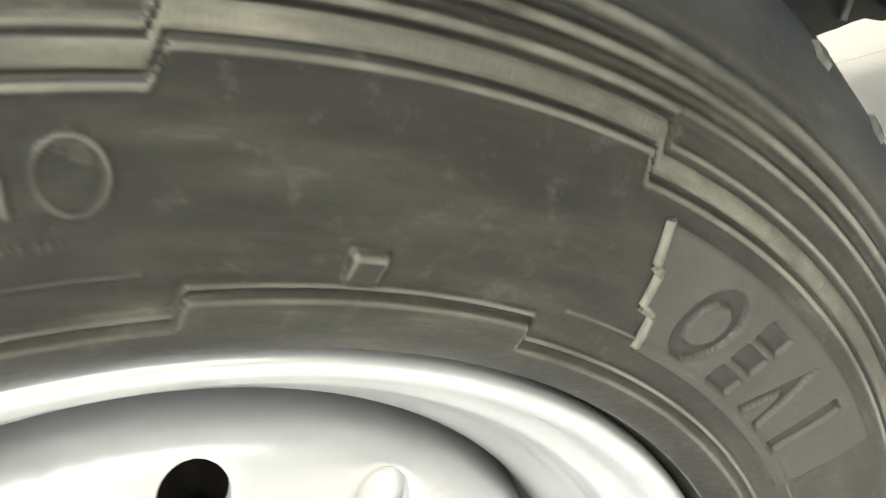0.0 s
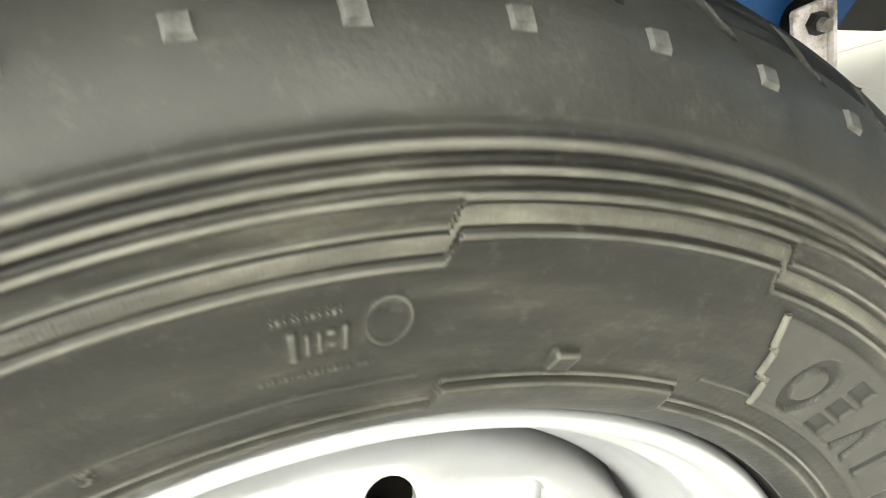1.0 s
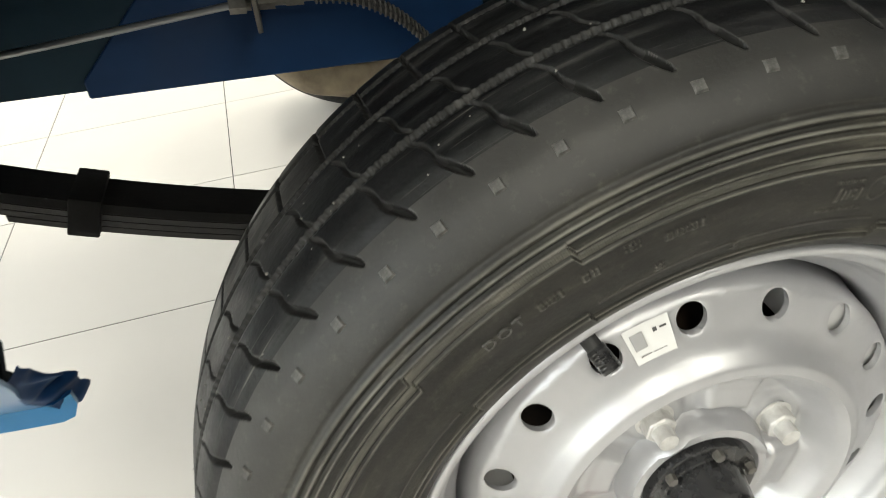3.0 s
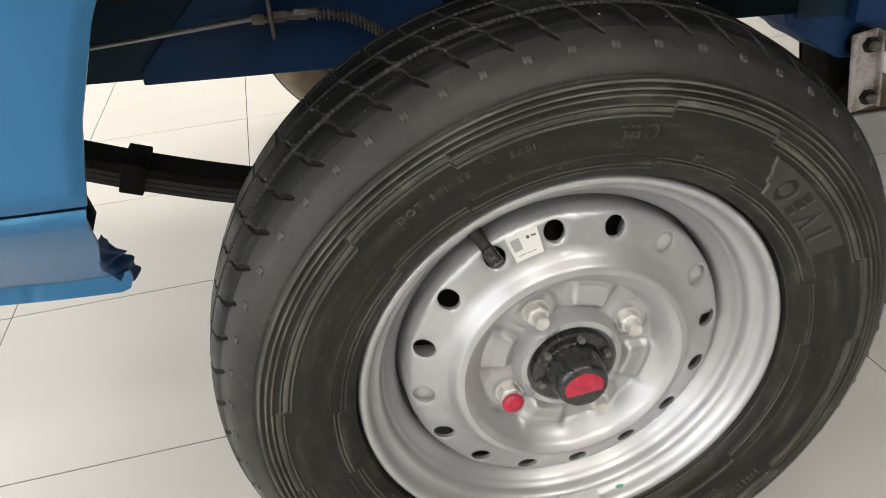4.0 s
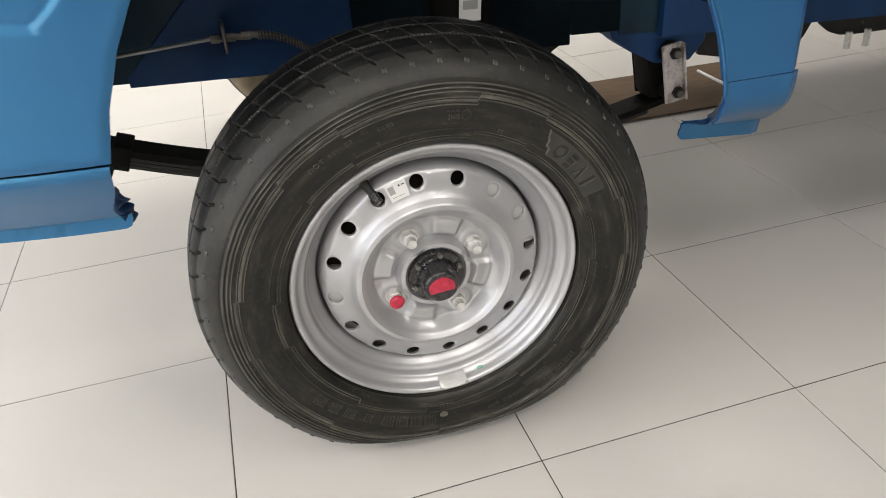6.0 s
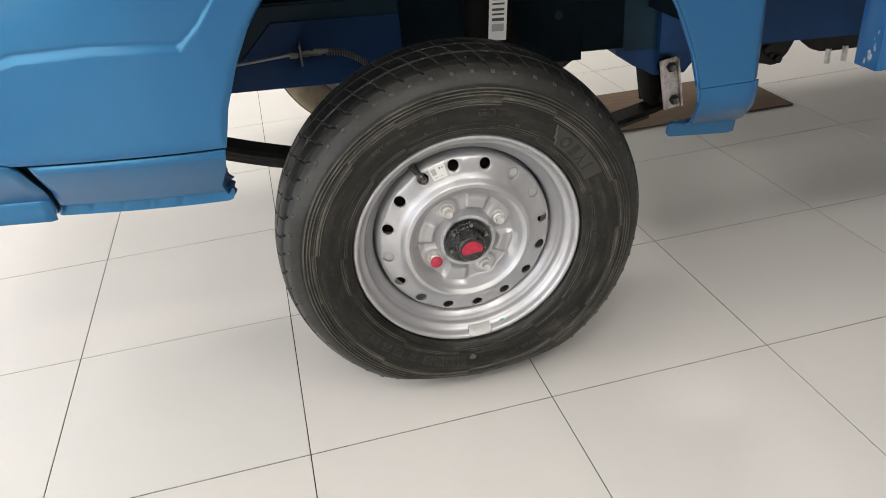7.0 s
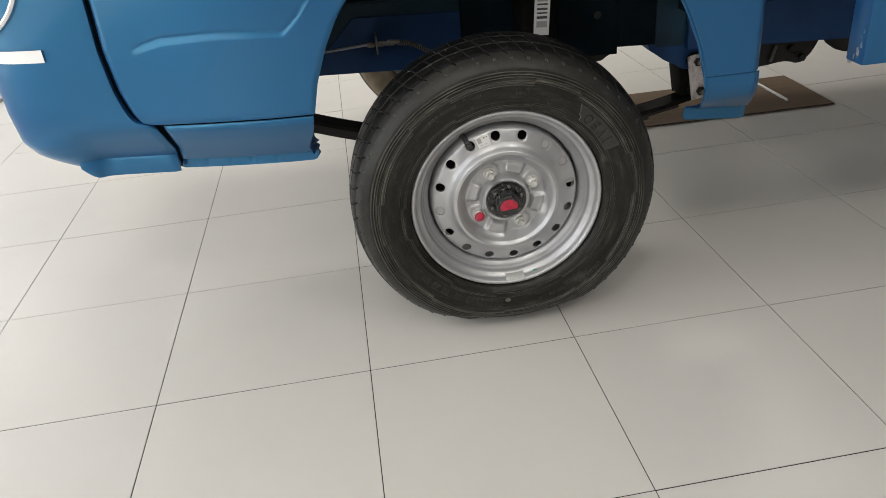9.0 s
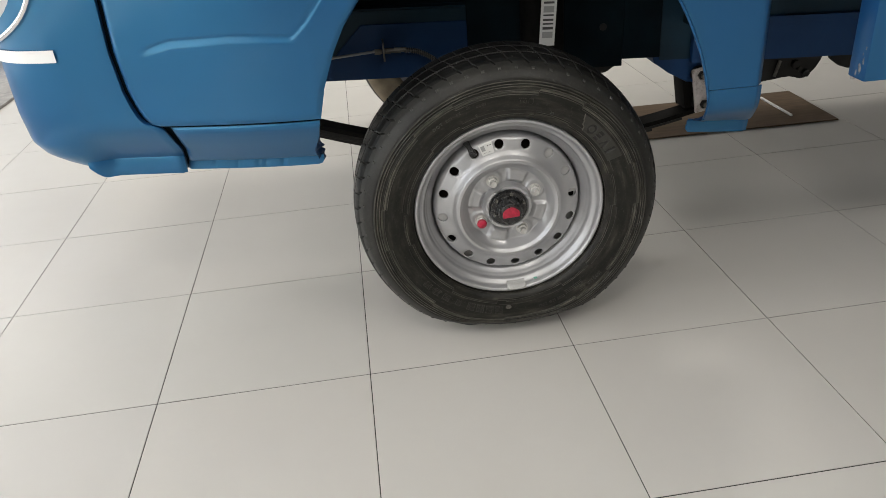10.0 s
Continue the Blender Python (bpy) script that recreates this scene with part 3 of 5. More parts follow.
def tread_relief(y, deg):
    """Depth of the tread's sipes and grooves; y runs across the tread from its outer edge."""
    across, no = y - 0.009, pitch(deg)
    s = np.clip(across, -0.006, 0.024) / 0.0225
    k = off_pitch(no - 0.34 - 0.37 * s - 0.045 * np.sin(2 * np.pi * s))
    slim = np.interp(across, [-0.0062, -0.003, 0.003, 0.008, 0.023], [0.36, 0.95, 0.95, 0.58, 0.46])
    cut = smoothstep(0.082 * slim, 0.040 * slim, np.abs(k)) * block(across, -0.0058, 0.0225, 0.0008)
    # narrow grooves crossed by a ladder of short rungs
    for at in (0.0255, 0.0590, 0.0925):
        line = smoothstep(0.0024, 0.0018, np.abs(across - at)) * 0.5
        rung = smoothstep(0.0030, 0.0022, np.abs(across - at)) * smoothstep(0.26, 0.16, np.abs(off_pitch(no * 7.0))) * 0.9
        cut = np.maximum(cut, np.maximum(line, rung))
    s2 = np.clip(across - 0.030, 0.0, 0.025) / 0.025
    k2 = off_pitch(no - 0.62 - 0.36 * s2 - 0.045 * np.sin(2 * np.pi * s2))
    cut = np.maximum(cut, smoothstep(0.044, 0.020, np.abs(k2)) * block(across, 0.030, 0.0550, 0.0008))
    k3 = off_pitch(no + 0.10 - 3.3 * across)
    cut = np.maximum(cut, smoothstep(0.050, 0.022, np.abs(k3)) * block(across, 0.0630, 0.1150, 0.0008))
    return -0.0036 * cut


# darker copy of the plate rubber, with the recesses' shade in its colour
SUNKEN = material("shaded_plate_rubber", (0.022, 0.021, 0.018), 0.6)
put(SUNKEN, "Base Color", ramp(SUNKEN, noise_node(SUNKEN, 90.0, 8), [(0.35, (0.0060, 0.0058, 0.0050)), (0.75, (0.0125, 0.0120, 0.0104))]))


def curl(y, z, height):
    """The outer shoulder curls up where the tread is pressed flat on the floor."""
    return 0.0185 * smoothstep(0.08, 0.0, height) * smoothstep(0.038, 0.002, y) * smoothstep(-0.2, -0.26, z)


def build_tyre(name, parent, segs, step, relief, label="", skin=None):
    side = fine(TYRE_PROFILE, step * 0.7)
    tread = fine(TREAD_PROFILE, step)
    half = np.vstack([side, tread])
    other = np.vstack([tread[::-1][1:], fine(TYRE_PROFILE[::-1], 0.005)])
    other[:, 1] = 2 * TYRE_MID - other[:, 1]
    pro = np.vstack([half, other])
    n_side, n = len(side), len(pro)
    tang = np.gradient(pro, axis=0)
    nrm = np.stack([-tang[:, 1], tang[:, 0]], -1)
    nrm /= np.linalg.norm(nrm, axis=1)[:, None]
    # outward means away from the middle of the section
    out = pro - np.array([0.228, TYRE_MID])
    nrm *= np.sign((nrm * out).sum(1))[:, None]
    deg = np.degrees(np.arange(segs) * 2 * np.pi / segs)
    deg = np.where(deg > 180, deg - 360, deg)
    D, R = np.meshgrid(deg, pro[:, 0], indexing="ij")
    Y = np.broadcast_to(pro[None, :, 1], R.shape).copy()
    h = np.zeros_like(R)
    if relief:
        h[:, :n_side] = sidewall_relief(R[:, :n_side], D[:, :n_side])
        t0, t1 = n_side - 11, n_side + 2 * len(tread) - 1
        h[:, t0:t1] += tread_relief(Y[:, t0:t1], D[:, t0:t1])
    R = R + h * nrm[None, :, 0]
    Y = Y + h * nrm[None, :, 1]
    a = np.radians(D)
    x, z = R * np.cos(a), R * np.sin(a)
    # the tyre stands flat on the floor
    c, s = math.cos(radians(CAMBER)), math.sin(radians(CAMBER))
    wz = Y * s + z * c + AXLE_Z
    low = np.clip(0.0008 - wz, 0, None)
    z = z + low
    near = smoothstep(0.075, 0.0, wz) * smoothstep(-0.2, -0.26, z)
    Y = Y + 0.001 * near * np.sign(Y - TYRE_MID) * smoothstep(0.02, 0.055, np.abs(Y - TYRE_MID))
    z = z + curl(Y, z, wz)
    v = np.stack([x, Y, z], -1).reshape(-1, 3)
    f = grid_faces(segs, n, True)
    strip = np.zeros(n - 1, int)
    strip[n_side:n_side + 2 * len(tread) - 2] = 1
    slots = np.tile(strip, (segs, 1))
    if relief:
        # the ribbed band has its own finish, the sunk shapes a shaded plate colour
        pr = (pro[:n_side, 0][None, :-1] + pro[:n_side, 0][None, 1:]) / 2
        dg = (deg + 180 / segs)[:, None]
        centre = band_centre(dg)
        face = slots[:, :n_side - 1]
        face[plate_area(pr, dg) > 0.5] = 4
        face[np.abs(pr - centre) < 0.0019] = 2
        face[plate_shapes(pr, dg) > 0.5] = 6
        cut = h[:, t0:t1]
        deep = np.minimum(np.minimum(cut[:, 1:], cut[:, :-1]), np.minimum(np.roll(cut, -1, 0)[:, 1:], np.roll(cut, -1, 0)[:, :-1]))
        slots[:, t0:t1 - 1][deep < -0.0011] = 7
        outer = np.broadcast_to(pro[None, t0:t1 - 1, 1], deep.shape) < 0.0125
        # the outer sipe ends carry their shade as colour
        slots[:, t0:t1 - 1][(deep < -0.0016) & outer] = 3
    slots = slots.ravel()
    return mesh_ob(name, v, f, [skin or SIDEWALL, TREAD, BAND, SIPE_SHADE, PLATE, WORN_EDGE, SUNKEN, GROOVE], parent, label, slots=slots.tolist())


def build_lugs(tyre_parent):
    """Small square studs moulded round the shoulder."""
    bm = bmesh.new()
    r = bmesh.ops.create_cube(bm, size=1.0, matrix=Matrix.Diagonal((0.0070, 0.0066, 0.0026, 1)))
    for v in r["verts"]:
        if v.co.z > 0:
            v.co.x, v.co.y = v.co.x * 0.60 - 0.0003, v.co.y * 0.64
    bmesh.ops.recalc_face_normals(bm, faces=bm.faces)
    me = bpy.data.meshes.new("shoulder_stud")
    bm.to_mesh(me)
    bm.free()
    me.materials.append(STUD)
    for k in range(58):
        deg = float(np.interp((k + 37.58) % 58.0 - 37.58, PITCH_NO, PITCH_DEG))
        ob = new("shoulder_stud", me)
        ob.parent = tyre_parent
        a = radians(deg)
        radial = Vector((math.cos(a), 0, math.sin(a)))
        n = (radial * 0.76 + Vector((0, -0.65, 0))).normalized()
        side = Vector((-math.sin(a), 0, math.cos(a)))
        up = n.cross(side).normalized()
        m = Matrix((up, side, n)).transposed().to_4x4()
        at = radial * 0.2680 + Vector((0, -0.0050, 0))
        height = at.z + AXLE_Z
        at.z += max(0.0, 0.003 - height) + float(curl(at.y, at.z, height))
        ob.matrix_local = Matrix.Translation(at) @ m


def build_wheel_fittings(wheel):
    # wheel nuts on their studs
    for k, (deg, painted) in enumerate(((27.5, 0), (117.5, 0), (207.5, 1), (297.5, 0))):
        bm = bmesh.new()
        face_y = pose(0, 0, 0, 90, 0, 0)
        bmesh.ops.create_cone(bm, cap_ends=True, segments=6, radius1=0.0098, radius2=0.0098, depth=0.010, matrix=Matrix.Translation((0, -0.004, 0)) @ face_y)
        bmesh.ops.bevel(bm, geom=list(bm.edges), offset=0.0009, segments=1, affect="EDGES")
        bmesh.ops.create_cone(bm, cap_ends=True, segments=24, radius1=0.0118, radius2=0.0105, depth=0.003, matrix=Matrix.Translation((0, 0.0015, 0)) @ pose(0, 0, 0, -90, 0, 0))
        bmesh.ops.create_cone(bm, cap_ends=True, segments=18, radius1=0.0064, radius2=0.0058, depth=0.010, matrix=Matrix.Translation((0, -0.0125, 0)) @ face_y)
        nut = part("wheel_nut", bm, ZINC, wheel, "zinc plated wheel nut on its stud", True, 30)
        a = radians(deg)
        at = pose(0.058 * math.cos(a), 0.0240, 0.058 * math.sin(a), 0, 11 * k, 0)
        nut.matrix_local = at
        if painted:
            bm = bmesh.new()
            bmesh.ops.create_uvsphere(bm, u_segments=18, v_segments=10, radius=0.0094, matrix=Matrix.Translation((0, -0.0150, 0)) @ Matrix.Diagonal((1, 0.55, 1, 1)))
            dab = part("paint_mark", bm, RED, wheel, "red paint dab on the nut's end", True)
            dab.matrix_local = at
    # hub flange, its screws and the grease cap
    v, f = lathe(fine([(0.0348, 0.0200), (0.0343, 0.0105), (0.0330, 0.0085), (0.0255, 0.0080), (0.0250, 0.0060), (0.0238, 0.0000), (0.0226, -0.0060),
                       (0.0212, -0.0130), (0.0196, -0.0160), (0.0166, -0.0168), (0.0004, -0.0168)], 0.002), 72)
    mesh_ob("hub_cap", v, f, GLOSSBLACK, wheel, "gloss black grease cap on the hub", sharp=40)
    for k in range(6):
        a = radians(20 + 60 * k)
        bm = bmesh.new()
        bmesh.ops.create_cone(bm, cap_ends=True, segments=6, radius1=0.0034, radius2=0.0030, depth=0.005, matrix=pose(0, 0, 0, 90, 0, 0))
        screw = part("hub_screw", bm, DULL, wheel, "", True, 30)
        screw.matrix_local = pose(0.0296 * math.cos(a), 0.0062, 0.0296 * math.sin(a))
    bm = bmesh.new()
    ring = []
    for k in range(40):
        a = radians(-22 + 224 * k / 39)
        wob = 1 + 0.02 * math.sin(5 * a)
        x, z = 0.0160 * math.cos(a) * wob, 0.0150 * math.sin(a) * wob - 0.001
        ring.append((x, z + (0.0012 * math.sin(40 * x / 0.01) if k in (0, 39) else 0)))
    outer = [bm.verts.new((x, -0.0169, z)) for x, z in ring]
    inner = [bm.verts.new((x * 0.93, -0.0174, 0.003 + (z - 0.003) * 0.92)) for x, z in ring]
    for k in range(40):
        bm.faces.new((outer[k], outer[(k + 1) % 40], inner[(k + 1) % 40], inner[k]))
    bm.faces.new(inner)
    part("paint_patch", bm, RED, wheel, "red inspection paint on the cap's end", True)
    # valve with its rubber stem
    a = radians(117.5)
    base = Vector((0.1450 * math.cos(a + 0.028), 0.037, 0.1450 * math.sin(a + 0.028)))
    tip = Vector((0.1232 * math.cos(a + 0.012), 0.0150, 0.1232 * math.sin(a + 0.012)))
    pts = [base.lerp(tip, u) for u in np.linspace(0, 1, 24)]
    v, f = tube(pts[:15], 0.0046, 18, lambda i: 1.35 - 0.35 * min(1, i / 6))
    stem = mesh_ob("valve_stem", v, f, RUBBER, wheel, "black rubber tyre valve with its cap", sharp=40)
    cap = np.linspace(0.54, 1.0, 15)
    v, f = tube([base.lerp(tip, u) for u in cap], 0.0058, 24, lambda i: 0.9 if i < 1 else (0.86 if i > 13 else 1.0 - 0.05 * (i % 2)))
    mesh_ob("valve_cap", v, f, GLOSSBLACK, stem, "ribbed black plastic valve cap", sharp=30)
    # clip-on balance weight
    bm = bmesh.new()
    rows = []
    for i in range(15):
        u = i / 14
        b = radians(-93.0 + 12.5 * u)
        w = min(1.0, 0.35 + 5 * min(u, 1 - u))
        row = []
        for r, y in ((0.1722, -0.0018), (0.1708, -0.0058 * w), (0.1680, -0.0066 * w), (0.1640, -0.0030 * w + 0.003), (0.1618, 0.0060), (0.1605, 0.0130)):
            row.append(bm.verts.new((r * math.cos(b), y, r * math.sin(b))))
        rows.append(row)
    for i in range(14):
        for j in range(5):
            bm.faces.new((rows[i][j], rows[i][j + 1], rows[i + 1][j + 1], rows[i + 1][j]))
    bm.faces.new(rows[0])
    bm.faces.new(rows[-1])
    part("balance_weight", bm, LEAD, wheel, "clip-on metal balance weight on the rim's edge", True, 50)
    # dab of green paint beside the weight
    bm = bmesh.new()
    bmesh.ops.create_uvsphere(bm, u_segments=12, v_segments=8, radius=0.0042, matrix=Matrix.Diagonal((1.0, 0.25, 0.6, 1)))
    dab = part("paint_mark", bm, GREEN, wheel, "small green paint dab on the rim", True)
    dab.matrix_local = pose(0.1650 * math.cos(radians(-73)), 0.0078, 0.1650 * math.sin(radians(-73)), 0, 0, 0)
    # paper sticker beside the valve, with plain bars for its print
    def polar_card(name, a0, a1, r0, r1, lift, mat, lab=""):
        n = 10
        v = []
        for r in np.linspace(r0, r1, 4):
            for b in np.linspace(a0, a1, n):
                v.append((r * math.cos(radians(b)), float(disc_depth(r, 90)) - lift, r * math.sin(radians(b))))
        return mesh_ob(name, v, grid_faces(4, n), mat, wheel, lab)
    polar_card("sticker", 112.3, 101.2, 0.1130, 0.1322, 0.0014, PAPER, "small white printed paper sticker")
    for a0, a1, r0, r1 in ((105.6, 104.6, 0.1262, 0.1284), (103.9, 102.2, 0.1268, 0.1279), (110.6, 107.8, 0.1166, 0.1171), (107.2, 103.6, 0.1166, 0.1170), (111.2, 108.0, 0.1205, 0.1292)):
        polar_card("print_bar", a0, a1, r0, r1, 0.0020, INK if a0 < 110.9 else GREYINK)
    # brake drum behind the disc
    v, f = lathe([(0.04, 0.052), (0.118, 0.054), (0.125, 0.058), (0.127, 0.064), (0.127, 0.118), (0.10, 0.135), (0.03, 0.137)], 64)
    mesh_ob("brake_drum", v, f, DRUM, wheel, "dark cast brake drum", sharp=40)
    # added disc, keeps light from the inboard side out of the holes
    v, f = lathe([(0.040, 0.080), (0.112, 0.080), (0.137, 0.074), (0.139, 0.0745), (0.139, 0.077), (0.112, 0.083), (0.040, 0.083)], 64)
    mesh_ob("light_block_disc", v, f, BLACK, wheel, "added black disc that blocks light inside the wheel", sharp=40)
    # pale cast brackets that show through some of the disc's holes
    for a0, a1 in ((5, 63), (172, 196)):
        bm = bmesh.new()
        rows = []
        for b in np.linspace(a0, a1, 18):
            cb, sb = math.cos(radians(b)), math.sin(radians(b))
            y0 = float(disc_depth(0.1236, 0)) + 0.0075
            rows.append([bm.verts.new((r * cb, y, r * sb)) for r, y in ((0.108, y0 + 0.002), (0.111, y0 - 0.002), (0.131, y0 + 0.001), (0.134, y0 + 0.004), (0.134, y0 + 0.022), (0.108, y0 + 0.022))])
        for i in range(17):
            for j in range(6):
                bm.faces.new((rows[i][j], rows[i][(j + 1) % 6], rows[i + 1][(j + 1) % 6], rows[i + 1][j]))
        bm.faces.new(rows[0])
        bm.faces.new(rows[-1])
        part("brake_bracket", bm, ALLOY, wheel, "pale cast bracket behind the wheel disc", True, 40)




def raised_word(word, deg, r, size, parent):
    """Small raised letters standing on the sidewall."""
    data = bpy.data.curves.new("raised_lettering", "FONT")
    data.body, data.size, data.extrude, data.align_x, data.align_y = word, size, 0.0005, "CENTER", "CENTER"
    data.space_character = 1.25
    data.materials.append(STUD)
    ob = new("raised_lettering", data)
    ob.parent = parent
    a = radians(deg)
    radial = Vector((math.cos(a), 0, math.sin(a)))
    out = (Vector((0, -1, 0)) - radial * 0.30).normalized()
    up = (radial - out * radial.dot(out)).normalized()
    m = Matrix((up.cross(out), up, out)).transposed().to_4x4()
    ob.matrix_local = Matrix.Translation(radial * r + Vector((0, float(np.interp(r, [p[0] for p in TYRE_PROFILE], [p[1] for p in TYRE_PROFILE])) - 0.0004, 0))) @ m
    tagged(ob, "small raised rubber lettering on the sidewall")


GREYINK = material("grey_label_print", (0.32, 0.32, 0.32), 0.6)
wheel = build_rim(truck)
wheel.matrix_local = WHEEL_POSE
build_disc(wheel)
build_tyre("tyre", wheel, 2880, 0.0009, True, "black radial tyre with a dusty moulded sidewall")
build_lugs(wheel)
# raised zigzag rib along the end of the maker's plate
rib = []
for (r0, a0), (r1, a1) in (((0.2231, 53.5), (0.2137, 52.3)), ((0.2133, 51.8), (0.2052, 51.0)), ((0.2048, 49.9), (0.1968, 48.9))):
    for u in np.linspace(0, 1, 14):
        r, a = r0 + (r1 - r0) * u, radians(a0 + (a1 - a0) * u)
        y = float(np.interp(r, [p[0] for p in TYRE_PROFILE], [p[1] for p in TYRE_PROFILE]))
        rib.append((r * math.cos(a), y - 0.0003, r * math.sin(a)))
v, f = tube(rib, 0.0011, 8)
mesh_ob("moulded_rib", v, f, WORN_EDGE, wheel, "pale zigzag rib moulded on the sidewall")
rng = random.Random(4)
bm = bmesh.new()
for k in range(48):
    a, y = radians(rng.uniform(60, 175)), rng.uniform(0.012, 0.062)
    r = float(np.interp(y, [p[1] for p in TREAD_PROFILE], [p[0] for p in TREAD_PROFILE])) + 0.0004
    size = rng.uniform(0.0004, 0.0008) * (1.8 if k % 12 == 0 else 1.0)
    turn = pose(r * math.cos(a), y, r * math.sin(a), rng.uniform(0, 360), rng.uniform(0, 360), 0)
    bmesh.ops.create_icosphere(bm, subdivisions=1, radius=size, matrix=turn @ Matrix.Diagonal((1.0, rng.uniform(0.6, 1.0), rng.uniform(0.5, 0.9), 1)))
tagged(part("stone_grit", bm, GRIT, wheel, "pale specks of grit stuck in the tread"), kind="stuff")
# round mark on the sidewall below the balance weight
a = radians(-92.8)
y = float(np.interp(0.2045, [p[0] for p in TYRE_PROFILE], [p[1] for p in TYRE_PROFILE]))
bm = bmesh.new()
bmesh.ops.create_uvsphere(bm, u_segments=20, v_segments=8, radius=0.0058, matrix=pose(0.2045 * math.cos(a), y - 0.0002, 0.2045 * math.sin(a)) @ Matrix.Diagonal((1.0, 0.16, 1.0, 1)))
part("round_mark", bm, WORN_EDGE, wheel, "round pale mark on the sidewall", True)
raised_word("DOT", 124.1, 0.2187, 0.0085, wheel)
build_wheel_fittings(wheel)
# opposite front wheel, seen under the chassis
far_pose = pose(0, 1.335, AXLE_Z, -CAMBER, 0, 0)
far_rim_v, far_rim_f = lathe([(0.1765, -0.002), (0.168, 0.003), (0.156, 0.02), (0.142, 0.05), (0.144, 0.095), (0.1765, 0.108)], 72)
far_wheel = mesh_ob("far_wheel", far_rim_v, far_rim_f, SILVER, truck, "opposite front wheel seen beneath the chassis")
far_wheel.matrix_local = far_pose
build_tyre("far_tyre", far_wheel, 160, 0.003, False, "dusty tyre of the opposite wheel", DUSTY)


# ---- cab side ----


SIDE_CURVE = fine([(-0.80, 0.1005), (-0.72, 0.078), (-0.64, 0.0575), (-0.575, 0.0415), (-0.51, 0.0265), (-0.45, 0.0150), (-0.39, 0.0060), (-0.33, 0.0010), (-0.28, 0.0), (0.0, 0.0), (0.6, 0.0)], 0.006)


def side_y(x):
    """How far the cab's side lies behind the wheel's outer face, along the truck."""
    return float(np.interp(x, SIDE_CURVE[:, 0], SIDE_CURVE[:, 1]))


def inset(z):
    """How far the lower side tucks in under the seam."""
    return float(np.interp(z, [0.345, 0.366, 0.385, 0.41, 0.44, 0.46, 0.475, 0.49], [0.099, 0.091, 0.077, 0.055, 0.028, 0.012, 0.003, 0.0]))


def shell(bm, rows, thick):
    """A sheet through rows of points, with thickness towards +y and closed edges."""
    a = [[bm.verts.new(p) for p in row] for row in rows]
    b = [[bm.verts.new((p[0], p[1] + thick, p[2])) for p in row] for row in rows]
    n, m = len(rows), len(rows[0])
    for i in range(n - 1):
        for j in range(m - 1):
            bm.faces.new((a[i][j], a[i][j + 1], a[i + 1][j + 1], a[i + 1][j]))
            bm.faces.new((b[i][j], b[i + 1][j], b[i + 1][j + 1], b[i][j + 1]))
    for j in range(m - 1):
        bm.faces.new((a[0][j], b[0][j], b[0][j + 1], a[0][j + 1]))
        bm.faces.new((a[-1][j], a[-1][j + 1], b[-1][j + 1], b[-1][j]))
    for i in range(n - 1):
        bm.faces.new((a[i][0], a[i + 1][0], b[i + 1][0], b[i][0]))
        bm.faces.new((a[i][-1], b[i][-1], b[i + 1][-1], a[i + 1][-1]))


ARCH = [(0.478, -0.3175), (0.531, -0.3040), (0.586, -0.2820), (0.627, -0.2600), (0.666, -0.2300), (0.72, -0.180), (0.77, -0.115), (0.80, -0.04)]
ARCH_BACK = [(0.455, 0.358), (0.466, 0.355), (0.517, 0.342), (0.577, 0.317), (0.625, 0.291), (0.68, 0.250), (0.74, 0.190), (0.80, 0.08)]
GAP = [(0.4785, -0.598), (0.4815, -0.611), (0.492, -0.621), (0.510, -0.629), (0.540, -0.638), (0.608, -0.645), (0.70, -0.642), (0.95, -0.62)]


def door_panel():
    zs = sorted(set([0.4785] + list(np.arange(0.482, 0.598, 0.006)) + list(np.arange(0.600, 0.72, 0.0016)) + list(np.arange(0.722, 0.80, 0.006)) + [0.95]))
    rows = []
    for z in zs:
        x0 = float(np.interp(z, [p[0] for p in GAP], [p[1] for p in GAP]))
        x1 = float(np.interp(z, [p[0] for p in ARCH], [p[1] for p in ARCH]))
        row = []
        for u in np.linspace(0, 1, 90):
            x = x0 + (x1 - x0) * u
            y = side_y(x)
            # pressed crease: the panel steps inwards above a line that turns up before the arch
            line = float(np.interp(x, [-0.60, -0.575, -0.545, -0.45, -0.375, -0.345, -0.325, -0.30, -0.27], [0.607, 0.616, 0.6235, 0.6265, 0.622, 0.619, 0.634, 0.664, 0.70]))
            back_x = float(np.interp(z, [0.615, 0.64, 0.673, 0.75], [-0.350, -0.322, -0.296, -0.24]))
            over = min(z - line, (back_x - x) * 1.3)
            roll_in = 0.0031 * float(smoothstep(-0.013, 0.0, over)) - 0.0018 * float(smoothstep(0.0, 0.004, over))
            y += roll_in * float(smoothstep(-0.605, -0.56, x))
            y += 0.10 * max(0.0, z - 0.72) ** 1.5
            edge = min(x - x0, (x1 - x) * 0.8, z - 0.4785)
            y += 0.004 * (1 - float(smoothstep(0.0, 0.007, edge)))
            row.append((x, y, z))
        rows.append(row)
    bm = bmesh.new()
    shell(bm, rows, 0.003)
    return part("door", bm, PAINT, truck, "blue cab door with a pressed crease", True, 60)


door_panel()

# added dark sheet behind the panels, for the shade in the shut lines
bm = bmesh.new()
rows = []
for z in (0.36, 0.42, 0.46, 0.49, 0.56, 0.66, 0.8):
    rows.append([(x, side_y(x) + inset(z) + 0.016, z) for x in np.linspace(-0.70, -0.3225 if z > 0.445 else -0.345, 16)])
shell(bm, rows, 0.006)
